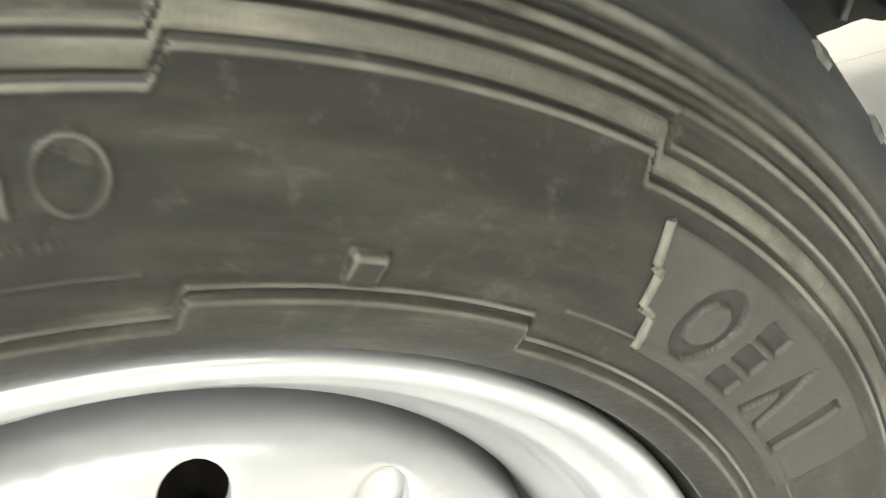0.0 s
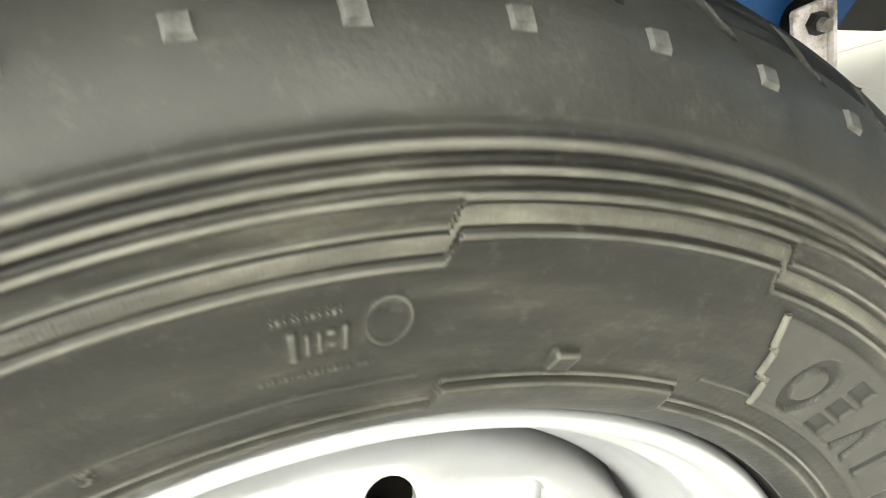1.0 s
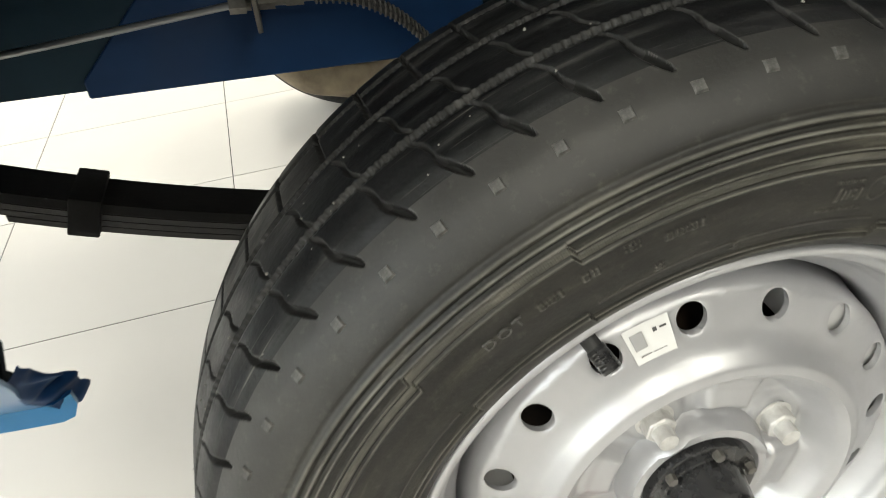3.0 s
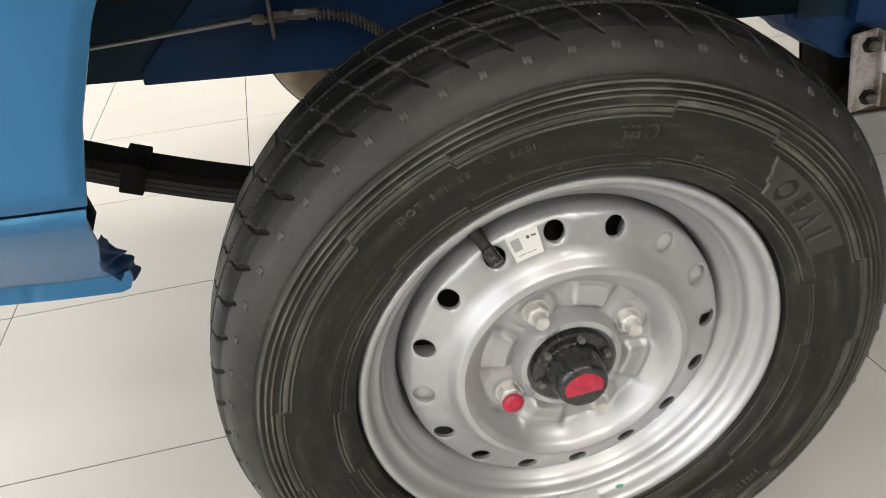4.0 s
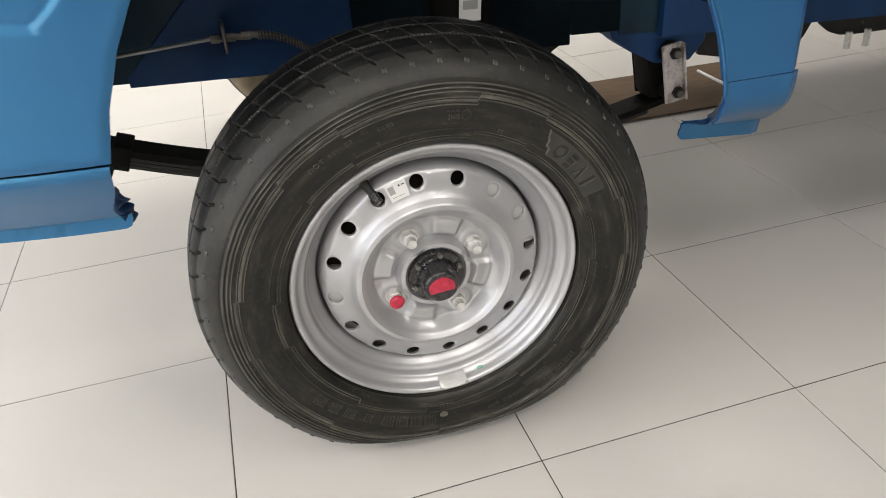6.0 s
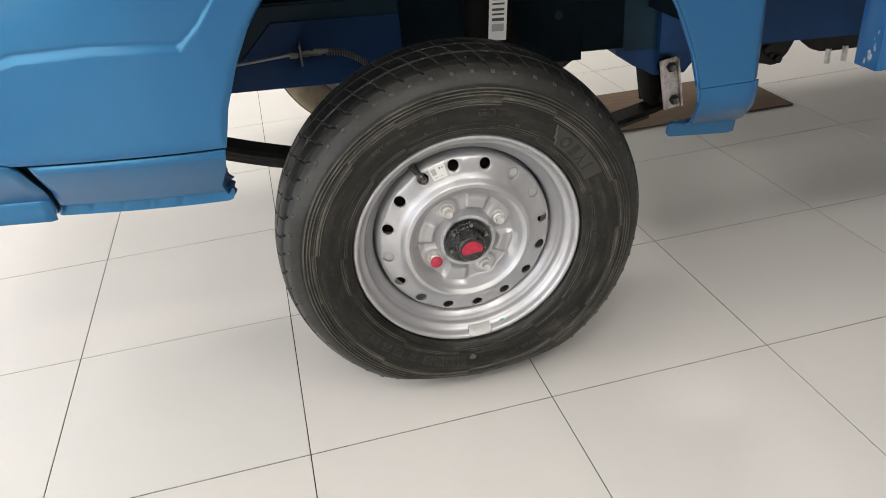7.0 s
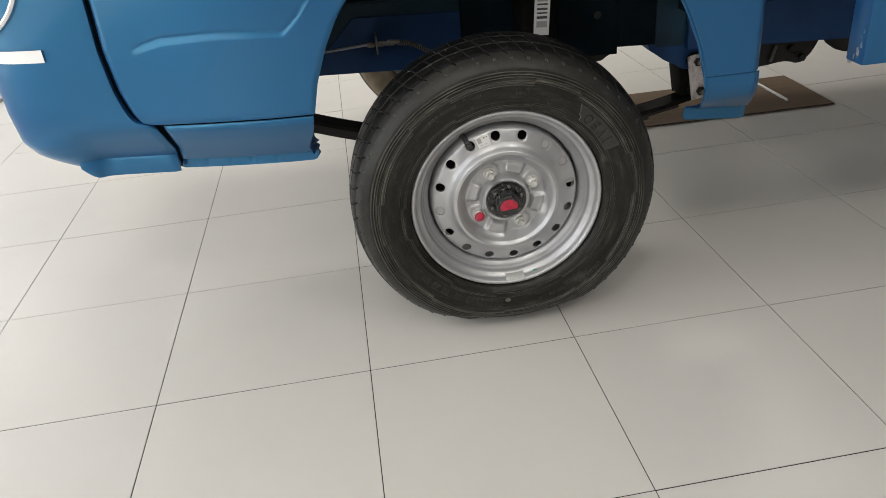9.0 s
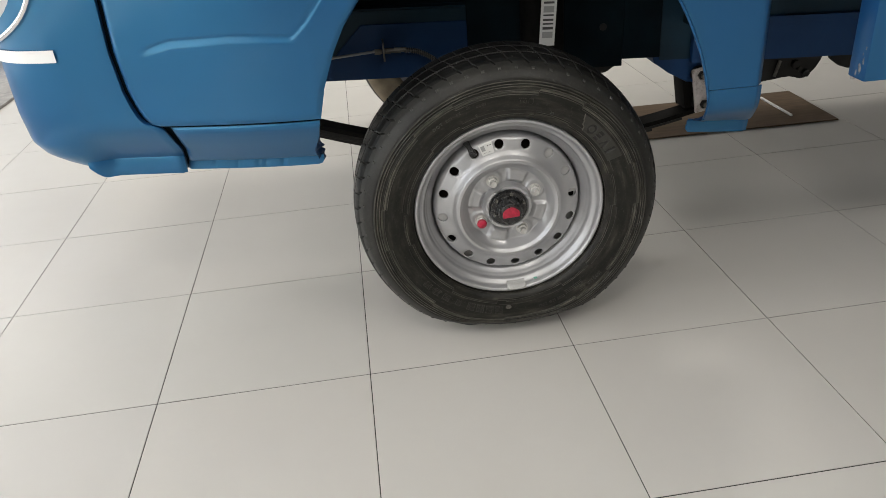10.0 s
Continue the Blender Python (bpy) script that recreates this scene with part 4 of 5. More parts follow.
part("shut_line_shade", bm, SHADE, truck, "dark sheet that puts shade into the door shut line", True)


def sill():
    rows = []
    for z in (0.474, 0.472, 0.468, 0.46, 0.45, 0.44, 0.43, 0.42, 0.41, 0.40, 0.392, 0.389, 0.3875, 0.386, 0.378, 0.370, 0.3675):
        row = []
        x0 = float(np.interp(z, [0.37, 0.39, 0.42, 0.455, 0.474], [-0.590, -0.582, -0.5755, -0.578, -0.580]))
        x1 = float(np.interp(z, [0.3675, 0.370, 0.375, 0.3865, 0.388, 0.40, 0.42, 0.437, 0.474], [-0.340, -0.333, -0.329, -0.330, -0.340, -0.342, -0.335, -0.3275, -0.3205]))
        for u in np.linspace(0, 1, 64):
            x = x0 + (x1 - x0) * u
            y = side_y(x) + (inset(z) if z > 0.387 else 0.083)
            if z < 0.388:
                dent = sum(math.exp(-((x - c) / 0.004) ** 2) for c in (-0.535, -0.49, -0.452, -0.44, -0.405))
                y += 0.004 * dent * math.exp(-((z - 0.379) / 0.006) ** 2)
            y += 0.006 * (1 - float(smoothstep(0, 0.006, min(x - x0, 0.474 - z + 0.0005))))
            row.append((x, y, z))
        rows.append(row)
    bm = bmesh.new()
    shell(bm, rows, 0.003)
    return part("sill", bm, PAINT, truck, "blue sill panel with a spot-welded lower flange", True, 50)


sill()


def crumpled_end(name, edge_x, sign, depth_y, z0, z1, reach, rough):
    """Bent and torn end of a panel's lower edge, pushed into wrinkles."""
    bm = bmesh.new()
    rows = []
    for i, u in enumerate(np.linspace(0, 1, 30)):
        z = z0 + (z1 - z0) * u
        jag = 0.85 + rough * (0.22 * math.sin(17 * u + 1.0) * math.sin(7 * u + 0.4) + 0.05 * math.sin(37 * u))
        grow = reach(u) * jag
        row = []
        for w in np.linspace(0, 1, 16):
            fold = rough * (0.0042 * math.sin(6.0 * w + 6.5 * u) * w + 0.0016 * math.sin(17 * u + 7 * w) * w)
            row.append((edge_x(z) + sign * grow * w, depth_y(z) + 0.016 * w ** 1.4 + fold, z + rough * 0.0014 * math.sin(9 * w + 7 * u) * w * (0.15 < u < 0.97)))
        rows.append(row)
    shell(bm, rows, 0.0022)
    # takes the shaded copy of the paint, as this end turns from the light
    return part(name, bm, SHADED_BLUE, truck, "bent and wrinkled end of the blue flange", True, 50)


crumpled_end("sill_end", lambda z: float(np.interp(z, [0.368, 0.386, 0.40, 0.436], [-0.337, -0.340, -0.343, -0.331])), 1, lambda z: inset(z) + 0.0015, 0.369, 0.437,
             lambda u: float(np.interp(u, [0, 0.12, 0.30, 0.55, 0.75, 1.0], [0.0075, 0.0125, 0.0175, 0.0155, 0.0085, 0.003])), 1.0)


def front_corner():
    plan = fine([(-0.646, 0.058), (-0.70, 0.066), (-0.76, 0.078), (-0.815, 0.098), (-0.855, 0.130), (-0.880, 0.180), (-0.895, 0.26), (-0.905, 0.40), (-0.910, 0.56), (-0.912, 0.70)], 0.01)
    tang = np.gradient(plan, axis=0)
    nrm = np.stack([-tang[:, 1], tang[:, 0]], -1)
    nrm /= np.linalg.norm(nrm, axis=1)[:, None]
    zs = list(np.arange(0.366, 0.70, 0.007)) + [0.74, 0.8, 0.95]
    rows = []
    for z in zs:
        row = []
        gap = float(np.interp(z, [0.365, 0.419, 0.452, 0.470, 0.476] + [p[0] + 0.001 for p in GAP], [-0.593, -0.584, -0.590, -0.594, -0.600] + [p[1] - 0.009 for p in GAP]))
        lead = np.array([gap, side_y(gap)])
        low = 1.0 - float(np.interp(z, [0.366, 0.385, 0.40, 0.42, 0.445, 0.50], [0.0, 0.28, 0.52, 0.78, 0.94, 1.0]))
        for k, (p, q) in enumerate(zip(plan, nrm)):
            front = float(smoothstep(-0.70, -0.84, p[0]))
            ins = inset(z) * (1 - front) + front * (0.100 * low)
            x, y = p[0], p[1]
            if k < 8:
                w = 1 - k / 8
                x, y = x * (1 - w) + lead[0] * w, y * (1 - w) + lead[1] * w
            d = np.array([0.0, 1.0]) * (1 - front) + front * np.array([0.85, 0.53])
            x, y = x + ins * d[0], y + ins * d[1]
            if k == 0:
                y += 0.005
            row.append((x, y, z))
        rows.append(row)
    hem = [q for q in rows[5] if q[0] > -0.770]
    bm = bmesh.new()
    shell(bm, rows, 0.006)
    part("front_corner_panel", bm, PAINT, truck, "rounded blue front corner panel of the cab", True, 60)
    # folded lower edge
    rows = []
    for u in (0.0, 0.06, 0.5, 0.94, 1.0):
        rows.append([(x, y - 0.0012 + (0.0008 if u in (0.0, 1.0) else 0.0), z + 0.001 - u * 0.034 * float(smoothstep(-0.785, -0.735, x))) for x, y, z in hem])
    bm = bmesh.new()
    shell(bm, rows, 0.003)
    part("valance_flange", bm, PAINT, truck, "", True, 50)
    # white reflective tape on the corner
    verts = []
    for z in (0.598, 0.603, 0.613, 0.619):
        for k in range(11, 48):
            if k < len(plan):
                p, q = plan[k], nrm[k]
                out = q if q[1] < 0 else -q
                verts.append((p[0] + out[0] * 0.003 + 0.0, p[1] + out[1] * 0.003, z))
    cols = len(verts) // 4
    mesh_ob("reflective_strip", verts, grid_faces(4, cols), TAPE, truck, "white reflective strip on the front corner")
    # headlamp with a bright surround
    run = np.concatenate([[0], np.cumsum(np.linalg.norm(np.diff(plan, axis=0), axis=1))])
    mid = float(np.interp(0.200, plan[:, 1], run))

    def lamp_point(a, s, lift):
        at = mid + 0.20 * s * math.cos(a)
        x, y = float(np.interp(at, run, plan[:, 0])), float(np.interp(at, run, plan[:, 1]))
        k = int(np.argmin(np.abs(run - at)))
        out = nrm[k] if nrm[k][0] < 0 else -nrm[k]
        return (x + out[0] * lift, y + out[1] * lift, 0.745 + 0.125 * s * math.sin(a))

    n = 48
    rings = ((0.02, 0.022), (0.5, 0.019), (0.7, 0.012), (0.80, 0.006), (0.84, -0.002))
    v = [lamp_point(2 * math.pi * k / n, s, lift) for s, lift in rings for k in range(n)]
    f = []
    for i in range(len(rings) - 1):
        for k in range(n):
            f.append((i * n + k, i * n + (k + 1) % n, (i + 1) * n + (k + 1) % n, (i + 1) * n + k))
    lamp = mesh_ob("headlamp", v, f, LENS, truck, "clear headlamp set into the blue front corner")
    tv, tf = tube([lamp_point(2 * math.pi * k / 64, 1.0, 0.002) for k in range(65)], 0.005, 8)
    mesh_ob("headlamp_rim", tv, tf, CHROME, lamp, "bright chrome surround")


front_corner()


def corner_y(z):
    """How far the lower cab corner curves in towards its flange."""
    return float(np.interp(z, [0.346, 0.3742, 0.3755, 0.38, 0.39, 0.40, 0.41, 0.42, 0.44, 0.4605], [0.099, 0.093, 0.080, 0.064, 0.044, 0.029, 0.017, 0.008, 0.001, 0.0]))


def rear_corner():
    """Cab panel behind the wheel arch, with its tucked-in lower piece."""
    rows = []
    for z in [0.4615] + list(np.arange(0.465, 0.80, 0.008)) + [0.95]:
        x0 = float(np.interp(z, [p[0] for p in ARCH_BACK], [p[1] for p in ARCH_BACK]))
        row = []
        for u in np.linspace(0, 1, 26):
            x = x0 + (0.458 - x0) * u
            y = 0.003 * (1 - float(smoothstep(0, 0.006, x - x0))) + 0.10 * max(0.0, z - 0.72) ** 1.5
            y += 0.012 * float(smoothstep(0.446, 0.458, x))
            row.append((x, y, z))
        rows.append(row)
    bm = bmesh.new()
    shell(bm, rows, 0.004)
    part("rear_corner_panel", bm, PAINT, truck, "blue cab panel behind the wheel arch", True, 50)
    rows = []
    for z in (0.4605, 0.459, 0.455, 0.445, 0.435, 0.425, 0.417, 0.41, 0.404, 0.398, 0.392, 0.386, 0.381, 0.377, 0.3750, 0.3742, 0.373, 0.365, 0.356, 0.348, 0.346):
        row = []
        tab = z < 0.3745
        for u in np.linspace(0, 1, 30):
            x0 = 0.364 if tab else float(np.interp(z, [0.376, 0.39, 0.40, 0.41, 0.42, 0.437, 0.46], [0.380, 0.372, 0.366, 0.362, 0.3605, 0.359, 0.3565]))
            x1 = 0.489 if tab else float(np.interp(z, [0.376, 0.38, 0.39, 0.40, 0.41, 0.43, 0.46], [0.482, 0.478, 0.472, 0.466, 0.462, 0.4585, 0.4575]))
            x = x0 + (x1 - x0) * u
            y = corner_y(z) + 0.006 * float(smoothstep(0.88, 1.0, u))
            drop = (0.004 - 0.09 * (x - 0.364)) * float(smoothstep(0.392, 0.374, z))
            round_end = 0.006 * (1 - math.sqrt(max(0.0, 1 - (1 - min(1.0, u / 0.06)) ** 2))) if tab else 0.0
            row.append((x, y, z + drop + (round_end if z < 0.36 else -round_end * 0.6)))
        rows.append(row)
    bm = bmesh.new()
    shell(bm, rows, 0.003)
    part("lower_corner_panel", bm, PAINT, truck, "blue lower cab corner with a rough flange", True, 50)
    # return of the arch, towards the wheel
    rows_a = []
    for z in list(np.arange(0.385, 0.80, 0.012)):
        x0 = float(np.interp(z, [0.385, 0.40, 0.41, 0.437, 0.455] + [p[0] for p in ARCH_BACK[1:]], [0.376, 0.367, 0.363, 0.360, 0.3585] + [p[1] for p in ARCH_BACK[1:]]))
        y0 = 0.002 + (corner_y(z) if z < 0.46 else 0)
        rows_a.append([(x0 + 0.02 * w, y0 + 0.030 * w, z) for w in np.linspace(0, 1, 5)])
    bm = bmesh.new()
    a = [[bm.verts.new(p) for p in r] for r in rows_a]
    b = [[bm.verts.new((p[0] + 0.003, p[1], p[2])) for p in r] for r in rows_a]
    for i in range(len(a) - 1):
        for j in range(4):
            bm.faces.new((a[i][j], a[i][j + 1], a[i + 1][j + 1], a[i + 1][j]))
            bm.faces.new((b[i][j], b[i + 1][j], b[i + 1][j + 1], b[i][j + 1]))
    part("arch_return", bm, SHADED_BLUE, truck, "inner return of the wheel arch", True)


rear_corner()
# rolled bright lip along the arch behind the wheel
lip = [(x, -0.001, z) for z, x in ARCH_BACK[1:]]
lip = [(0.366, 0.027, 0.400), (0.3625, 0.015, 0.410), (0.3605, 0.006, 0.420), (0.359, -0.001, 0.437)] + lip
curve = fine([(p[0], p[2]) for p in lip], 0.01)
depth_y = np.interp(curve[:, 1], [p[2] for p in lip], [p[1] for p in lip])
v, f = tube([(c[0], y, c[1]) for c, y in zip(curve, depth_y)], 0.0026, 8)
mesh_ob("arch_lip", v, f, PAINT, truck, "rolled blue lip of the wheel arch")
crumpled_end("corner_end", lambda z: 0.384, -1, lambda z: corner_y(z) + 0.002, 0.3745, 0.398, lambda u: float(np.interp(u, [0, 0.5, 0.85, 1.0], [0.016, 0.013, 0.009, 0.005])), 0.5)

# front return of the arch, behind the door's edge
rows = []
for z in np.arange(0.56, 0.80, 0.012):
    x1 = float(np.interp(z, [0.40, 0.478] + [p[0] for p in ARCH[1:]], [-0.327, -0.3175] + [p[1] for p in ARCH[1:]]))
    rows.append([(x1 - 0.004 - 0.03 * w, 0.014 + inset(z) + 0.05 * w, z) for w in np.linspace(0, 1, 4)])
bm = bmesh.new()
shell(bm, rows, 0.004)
part("arch_return", bm, SHADED_BLUE, truck, "inner return of the wheel arch", True)

# ---- chassis under the cab ----


def rail_z(x):
    return 0.436 - 0.045 * x


def rail_box(bm, x0, x1, y0, y1, dz0, dz1):
    vs = [bm.verts.new((x, y, rail_z(x) + d)) for x in (x0, x1) for y in (y0, y1) for d in (dz0, dz1)]
    for q in ((0, 1, 3, 2), (4, 6, 7, 5), (0, 4, 5, 1), (2, 3, 7, 6), (0, 2, 6, 4), (1, 5, 7, 3)):
        bm.faces.new([vs[i] for i in q])


for lower, name in ((0.36, "chassis_rail"), (0.93, "chassis_rail")):
    bm = bmesh.new()
    rail_box(bm, -0.80, 0.318, lower, lower + 0.055, 0.0, 0.14)
    rail_box(bm, 0.318, 0.398, lower, lower + 0.055, 0.012, 0.14)
    rail_box(bm, 0.398, 2.3, lower, lower + 0.055, 0.0, 0.14)
    bmesh.ops.bevel(bm, geom=list(bm.edges), offset=0.004, segments=2, affect="EDGES")
    part(name, bm, RAIL, truck, "dark teal painted chassis rail", True, 30)

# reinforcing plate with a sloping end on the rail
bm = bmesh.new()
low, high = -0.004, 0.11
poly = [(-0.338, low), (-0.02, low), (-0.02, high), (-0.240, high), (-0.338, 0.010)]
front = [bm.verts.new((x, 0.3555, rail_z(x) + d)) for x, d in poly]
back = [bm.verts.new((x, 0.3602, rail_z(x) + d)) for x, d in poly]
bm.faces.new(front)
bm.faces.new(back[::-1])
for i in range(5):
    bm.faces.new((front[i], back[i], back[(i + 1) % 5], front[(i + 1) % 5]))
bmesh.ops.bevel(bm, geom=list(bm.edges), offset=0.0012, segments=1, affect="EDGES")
part("rail_plate", bm, SHADED_BLUE, truck, "blue reinforcing plate welded to the rail", True, 30)

# dark sheet on the rail above the wheel, in place of shade
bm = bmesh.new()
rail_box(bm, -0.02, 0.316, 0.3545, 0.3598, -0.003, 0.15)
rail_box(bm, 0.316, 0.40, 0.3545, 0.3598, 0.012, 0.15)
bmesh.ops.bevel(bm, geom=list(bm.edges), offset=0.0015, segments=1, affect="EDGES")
part("rail_plate", bm, SHADE, truck, "dark sheet on the rail for the shade above the wheel", True, 30)

# black discs on the rail, for the shade inside its round holes
for x, dz, r in ((-0.338, 0.085, 0.0065), (0.272, 0.083, 0.008)):
    v, f = tube([(x, 0.3535, rail_z(x) + dz), (x, 0.3575, rail_z(x) + dz)], r, 20)
    mesh_ob("rail_hole", v, f, BLACK, truck, "black disc for a round hole in the rail", smooth=False)

# brake pipe, its bracket and the coiled hose
v, f = tube(fine([(-0.60, 0.488), (-0.45, 0.494), (-0.34, 0.4985), (-0.205, 0.5060)], 0.01)[:, [0, 0, 1]] * np.array([1, 0, 1]) + np.array([0, 0.333, 0]), 0.0028, 10)
mesh_ob("brake_pipe", v, f, PIPE, truck, "thin grey metal brake pipe along the rail")
bm = bmesh.new()
box(bm, -0.2000, -0.1965, 0.314, 0.356, 0.487, 0.525, 0.001)
part("hose_bracket", bm, DULL, truck, "dull hose bracket fixed to the rail", True, 30)
for k, (x0, x1, r) in enumerate(((-0.217, -0.205, 0.0075), (-0.212, -0.201, 0.0055), (-0.196, -0.184, 0.0075), (-0.184, -0.176, 0.0055), (-0.176, -0.163, 0.0078), (-0.163, -0.152, 0.006))):
    v, f = tube([(x0, 0.332, 0.5050), (x1, 0.332, 0.5040)], r * 0.8, 6 if k in (0, 2, 4) else 14)
    mesh_ob("hose_union", v, f, DULL, truck, "", smooth=False)
path = fine([(-0.155, 0.503), (-0.130, 0.4985), (-0.105, 0.486), (-0.085, 0.469), (-0.065, 0.443), (-0.055, 0.41)], 0.004)
hose = [(p[0], 0.332, p[1]) for p in path]
v, f = tube(hose, 0.0042, 10)
mesh_ob("brake_hose", v, f, RUBBER, truck, "black rubber brake hose")
coil = []
dense = np.array(hose)
for i, u in enumerate(np.linspace(0, 1, 560)):
    s = u * (len(dense) - 1)
    k = min(int(s), len(dense) - 2)
    p = dense[k] + (dense[k + 1] - dense[k]) * (s - k)
    a = 2 * math.pi * 34 * u
    coil.append((p[0] + 0.0010 * math.sin(a), p[1] + 0.0052 * math.cos(a), p[2] + 0.0052 * math.sin(a)))
v, f = tube(coil, 0.0009, 6)
mesh_ob("hose_spring", v, f, DULL, truck, "coiled steel guard wound round the hose")


# leaf spring
def leaf_z(x):
    return 0.250 + 0.355 * (x - 0.153) ** 2


spring_y = 0.372
top = None
for k, (x0, x1, up, thick) in enumerate(((-0.66, 0.512, 0.0, 0.0100), (-0.56, 0.47, -0.0106, 0.0056), (-0.50, 0.40, -0.0170, 0.0056), (-0.44, 0.33, -0.0234, 0.0056))):
    bm = bmesh.new()
    xs = np.linspace(x0, x1, 60)
    ring = []
    for x in xs:
        z = leaf_z(x) + 0.005 + up
        ring.append([bm.verts.new(p) for p in ((x, spring_y, z), (x, spring_y + 0.05, z), (x, spring_y + 0.05, z - thick), (x, spring_y, z - thick))])
    for i in range(59):
        for j in range(4):
            bm.faces.new((ring[i][j], ring[i][(j + 1) % 4], ring[i + 1][(j + 1) % 4], ring[i + 1][j]))
    bm.faces.new(ring[0])
    bm.faces.new(ring[-1][::-1])
    if top is None:
        top = part("leaf_spring", bm, PITCH, truck, "black steel leaf spring pack")
    else:
        part("leaf", bm, BLACK, top, "thin lower spring leaf")
bm = bmesh.new()
cx, cz = -0.378, leaf_z(-0.378)
tilt = Matrix.Translation((cx, 0, cz)) @ pose(0, 0, 0, 0, 20.5, 0)
box(bm, -0.013, 0.013, spring_y - 0.006, spring_y + 0.056, -0.026, 0.010, 0.002, tilt)
part("spring_clip", bm, PITCH, top, "black steel clip round the leaves", True, 30)

# rear spring hanger, eye and shackle
bm = bmesh.new()
poly = [(0.388, 0.03), (0.56, 0.03), (0.56, -0.018), (0.535, -0.050), (0.470, -0.050), (0.449, -0.038), (0.424, -0.026), (0.410, -0.0145), (0.392, -0.004), (0.388, 0.010)]
front = [bm.verts.new((x, 0.362, rail_z(x) + d)) for x, d in poly]
back = [bm.verts.new((x, 0.440, rail_z(x) + d)) for x, d in poly]
bm.faces.new(front)
bm.faces.new(back[::-1])
for i in range(len(poly)):
    j = (i + 1) % len(poly)
    bm.faces.new((front[i], back[i], back[j], front[j]))
bmesh.ops.bevel(bm, geom=list(bm.edges), offset=0.002, segments=1, affect="EDGES")
part("spring_hanger", bm, SHADED_BLUE, truck, "blue spring hanger under the rail", True, 30)
lean = Matrix.Translation((0.499, 0, 0.350)) @ pose(0, 0, 0, 0, -9, 0)
bm = bmesh.new()
box(bm, -0.019, 0.017, 0.345, 0.351, -0.052, 0.050, 0.004, lean)
box(bm, 0.014, 0.018, 0.338, 0.351, -0.050, 0.048, 0.001, lean)
shackle = part("shackle", bm, SCUFFED, truck, "scuffed pale metal shackle plate", True, 30)
bm = bmesh.new()
box(bm, -0.030, 0.026, 0.432, 0.438, -0.054, 0.054, 0.004, lean)
box(bm, -0.034, 0.010, 0.372, 0.430, -0.050, 0.040, 0.012, lean)
part("inner_plate", bm, PITCH, shackle, "black inner shackle plate and spring eye", True, 30)
for dz in (-0.034, 0.034):
    for y0, y1, r, sides, mat in ((0.338, 0.345, 0.0098, 6, BLACK), (0.331, 0.338, 0.0056, 16, DULL)):
        p, q = lean @ Vector((0.002, y0, dz)), lean @ Vector((0.002, y1, dz))
        v, f = tube([p, q], r, sides)
        mesh_ob("shackle_bolt", v, f, mat, shackle, "", smooth=False)
    p, q = lean @ Vector((0, 0.352, dz)), lean @ Vector((0, 0.436, dz))
    v, f = tube([p, q], 0.018, 20)
    mesh_ob("spring_bush", v, f, PITCH, shackle, "black rubber bush", sharp=40)

# black damper with a hanging paper tag
v, f = tube([(0.135, 0.335, 0.28), (0.135, 0.335, 0.86)], 0.045, 28)
mesh_ob("damper", v, f, PITCH, truck, "black telescopic damper in the arch", sharp=40)
bm = bmesh.new()
tag_m = Matrix.Translation((0.130, 0.268, 0.500)) @ pose(0, 0, 0, 4, 3.0, 0)
box(bm, -0.0155, 0.0155, -0.0004, 0.0004, 0.0, 0.20, 0, tag_m)
tag = part("paper_tag", bm, PAPER, truck, "white paper tag printed with dark bars")
rng = random.Random(9)
z = 0.016
for h in (0.012, 0.005, 0.003, 0.004, 0.003, 0.012, 0.004, 0.020, 0.004, 0.003, 0.005, 0.018):
    bm = bmesh.new()
    box(bm, -0.0105, 0.0105, -0.0012, -0.0005, z, z + h, 0, tag_m)
    part("print_bar", bm, GREYINK if h > 0.009 else INK, tag)
    z += h + 0.004 + 0.002 * rng.random()

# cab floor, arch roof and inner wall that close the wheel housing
# their dark colour holds the shade inside the housing
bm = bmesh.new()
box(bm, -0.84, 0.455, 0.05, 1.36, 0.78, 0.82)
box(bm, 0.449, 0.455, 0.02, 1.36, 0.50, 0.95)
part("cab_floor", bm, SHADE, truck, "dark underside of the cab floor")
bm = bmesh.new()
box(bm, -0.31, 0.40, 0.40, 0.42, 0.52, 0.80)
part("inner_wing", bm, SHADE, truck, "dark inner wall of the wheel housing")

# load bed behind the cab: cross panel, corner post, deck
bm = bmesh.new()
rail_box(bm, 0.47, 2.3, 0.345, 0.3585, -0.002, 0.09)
part("bed_side_rail", bm, SHADED_BLUE, truck, "blue side rail under the load bed")
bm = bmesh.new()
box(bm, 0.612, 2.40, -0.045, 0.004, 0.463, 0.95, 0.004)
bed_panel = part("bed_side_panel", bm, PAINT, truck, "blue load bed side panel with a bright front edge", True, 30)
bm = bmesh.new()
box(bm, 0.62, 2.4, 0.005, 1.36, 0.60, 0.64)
part("bed_floor", bm, SHADED_BLUE, truck, "underside of the load bed")


def slab(bm, poly, y0, y1, bevel):
    """A plate cut to an outline of (x, z) pairs."""
    front = [bm.verts.new((x, y0, z)) for x, z in poly]
    back = [bm.verts.new((x, y1, z)) for x, z in poly]
    faces = [bm.faces.new(front), bm.faces.new(back[::-1])]
    n = len(poly)
    for i in range(n):
        faces.append(bm.faces.new((front[i], back[i], back[(i + 1) % n], front[(i + 1) % n])))
    if bevel:
        bmesh.ops.bevel(bm, geom=list({e for f in faces for e in f.edges}), offset=bevel, segments=2, affect="EDGES")


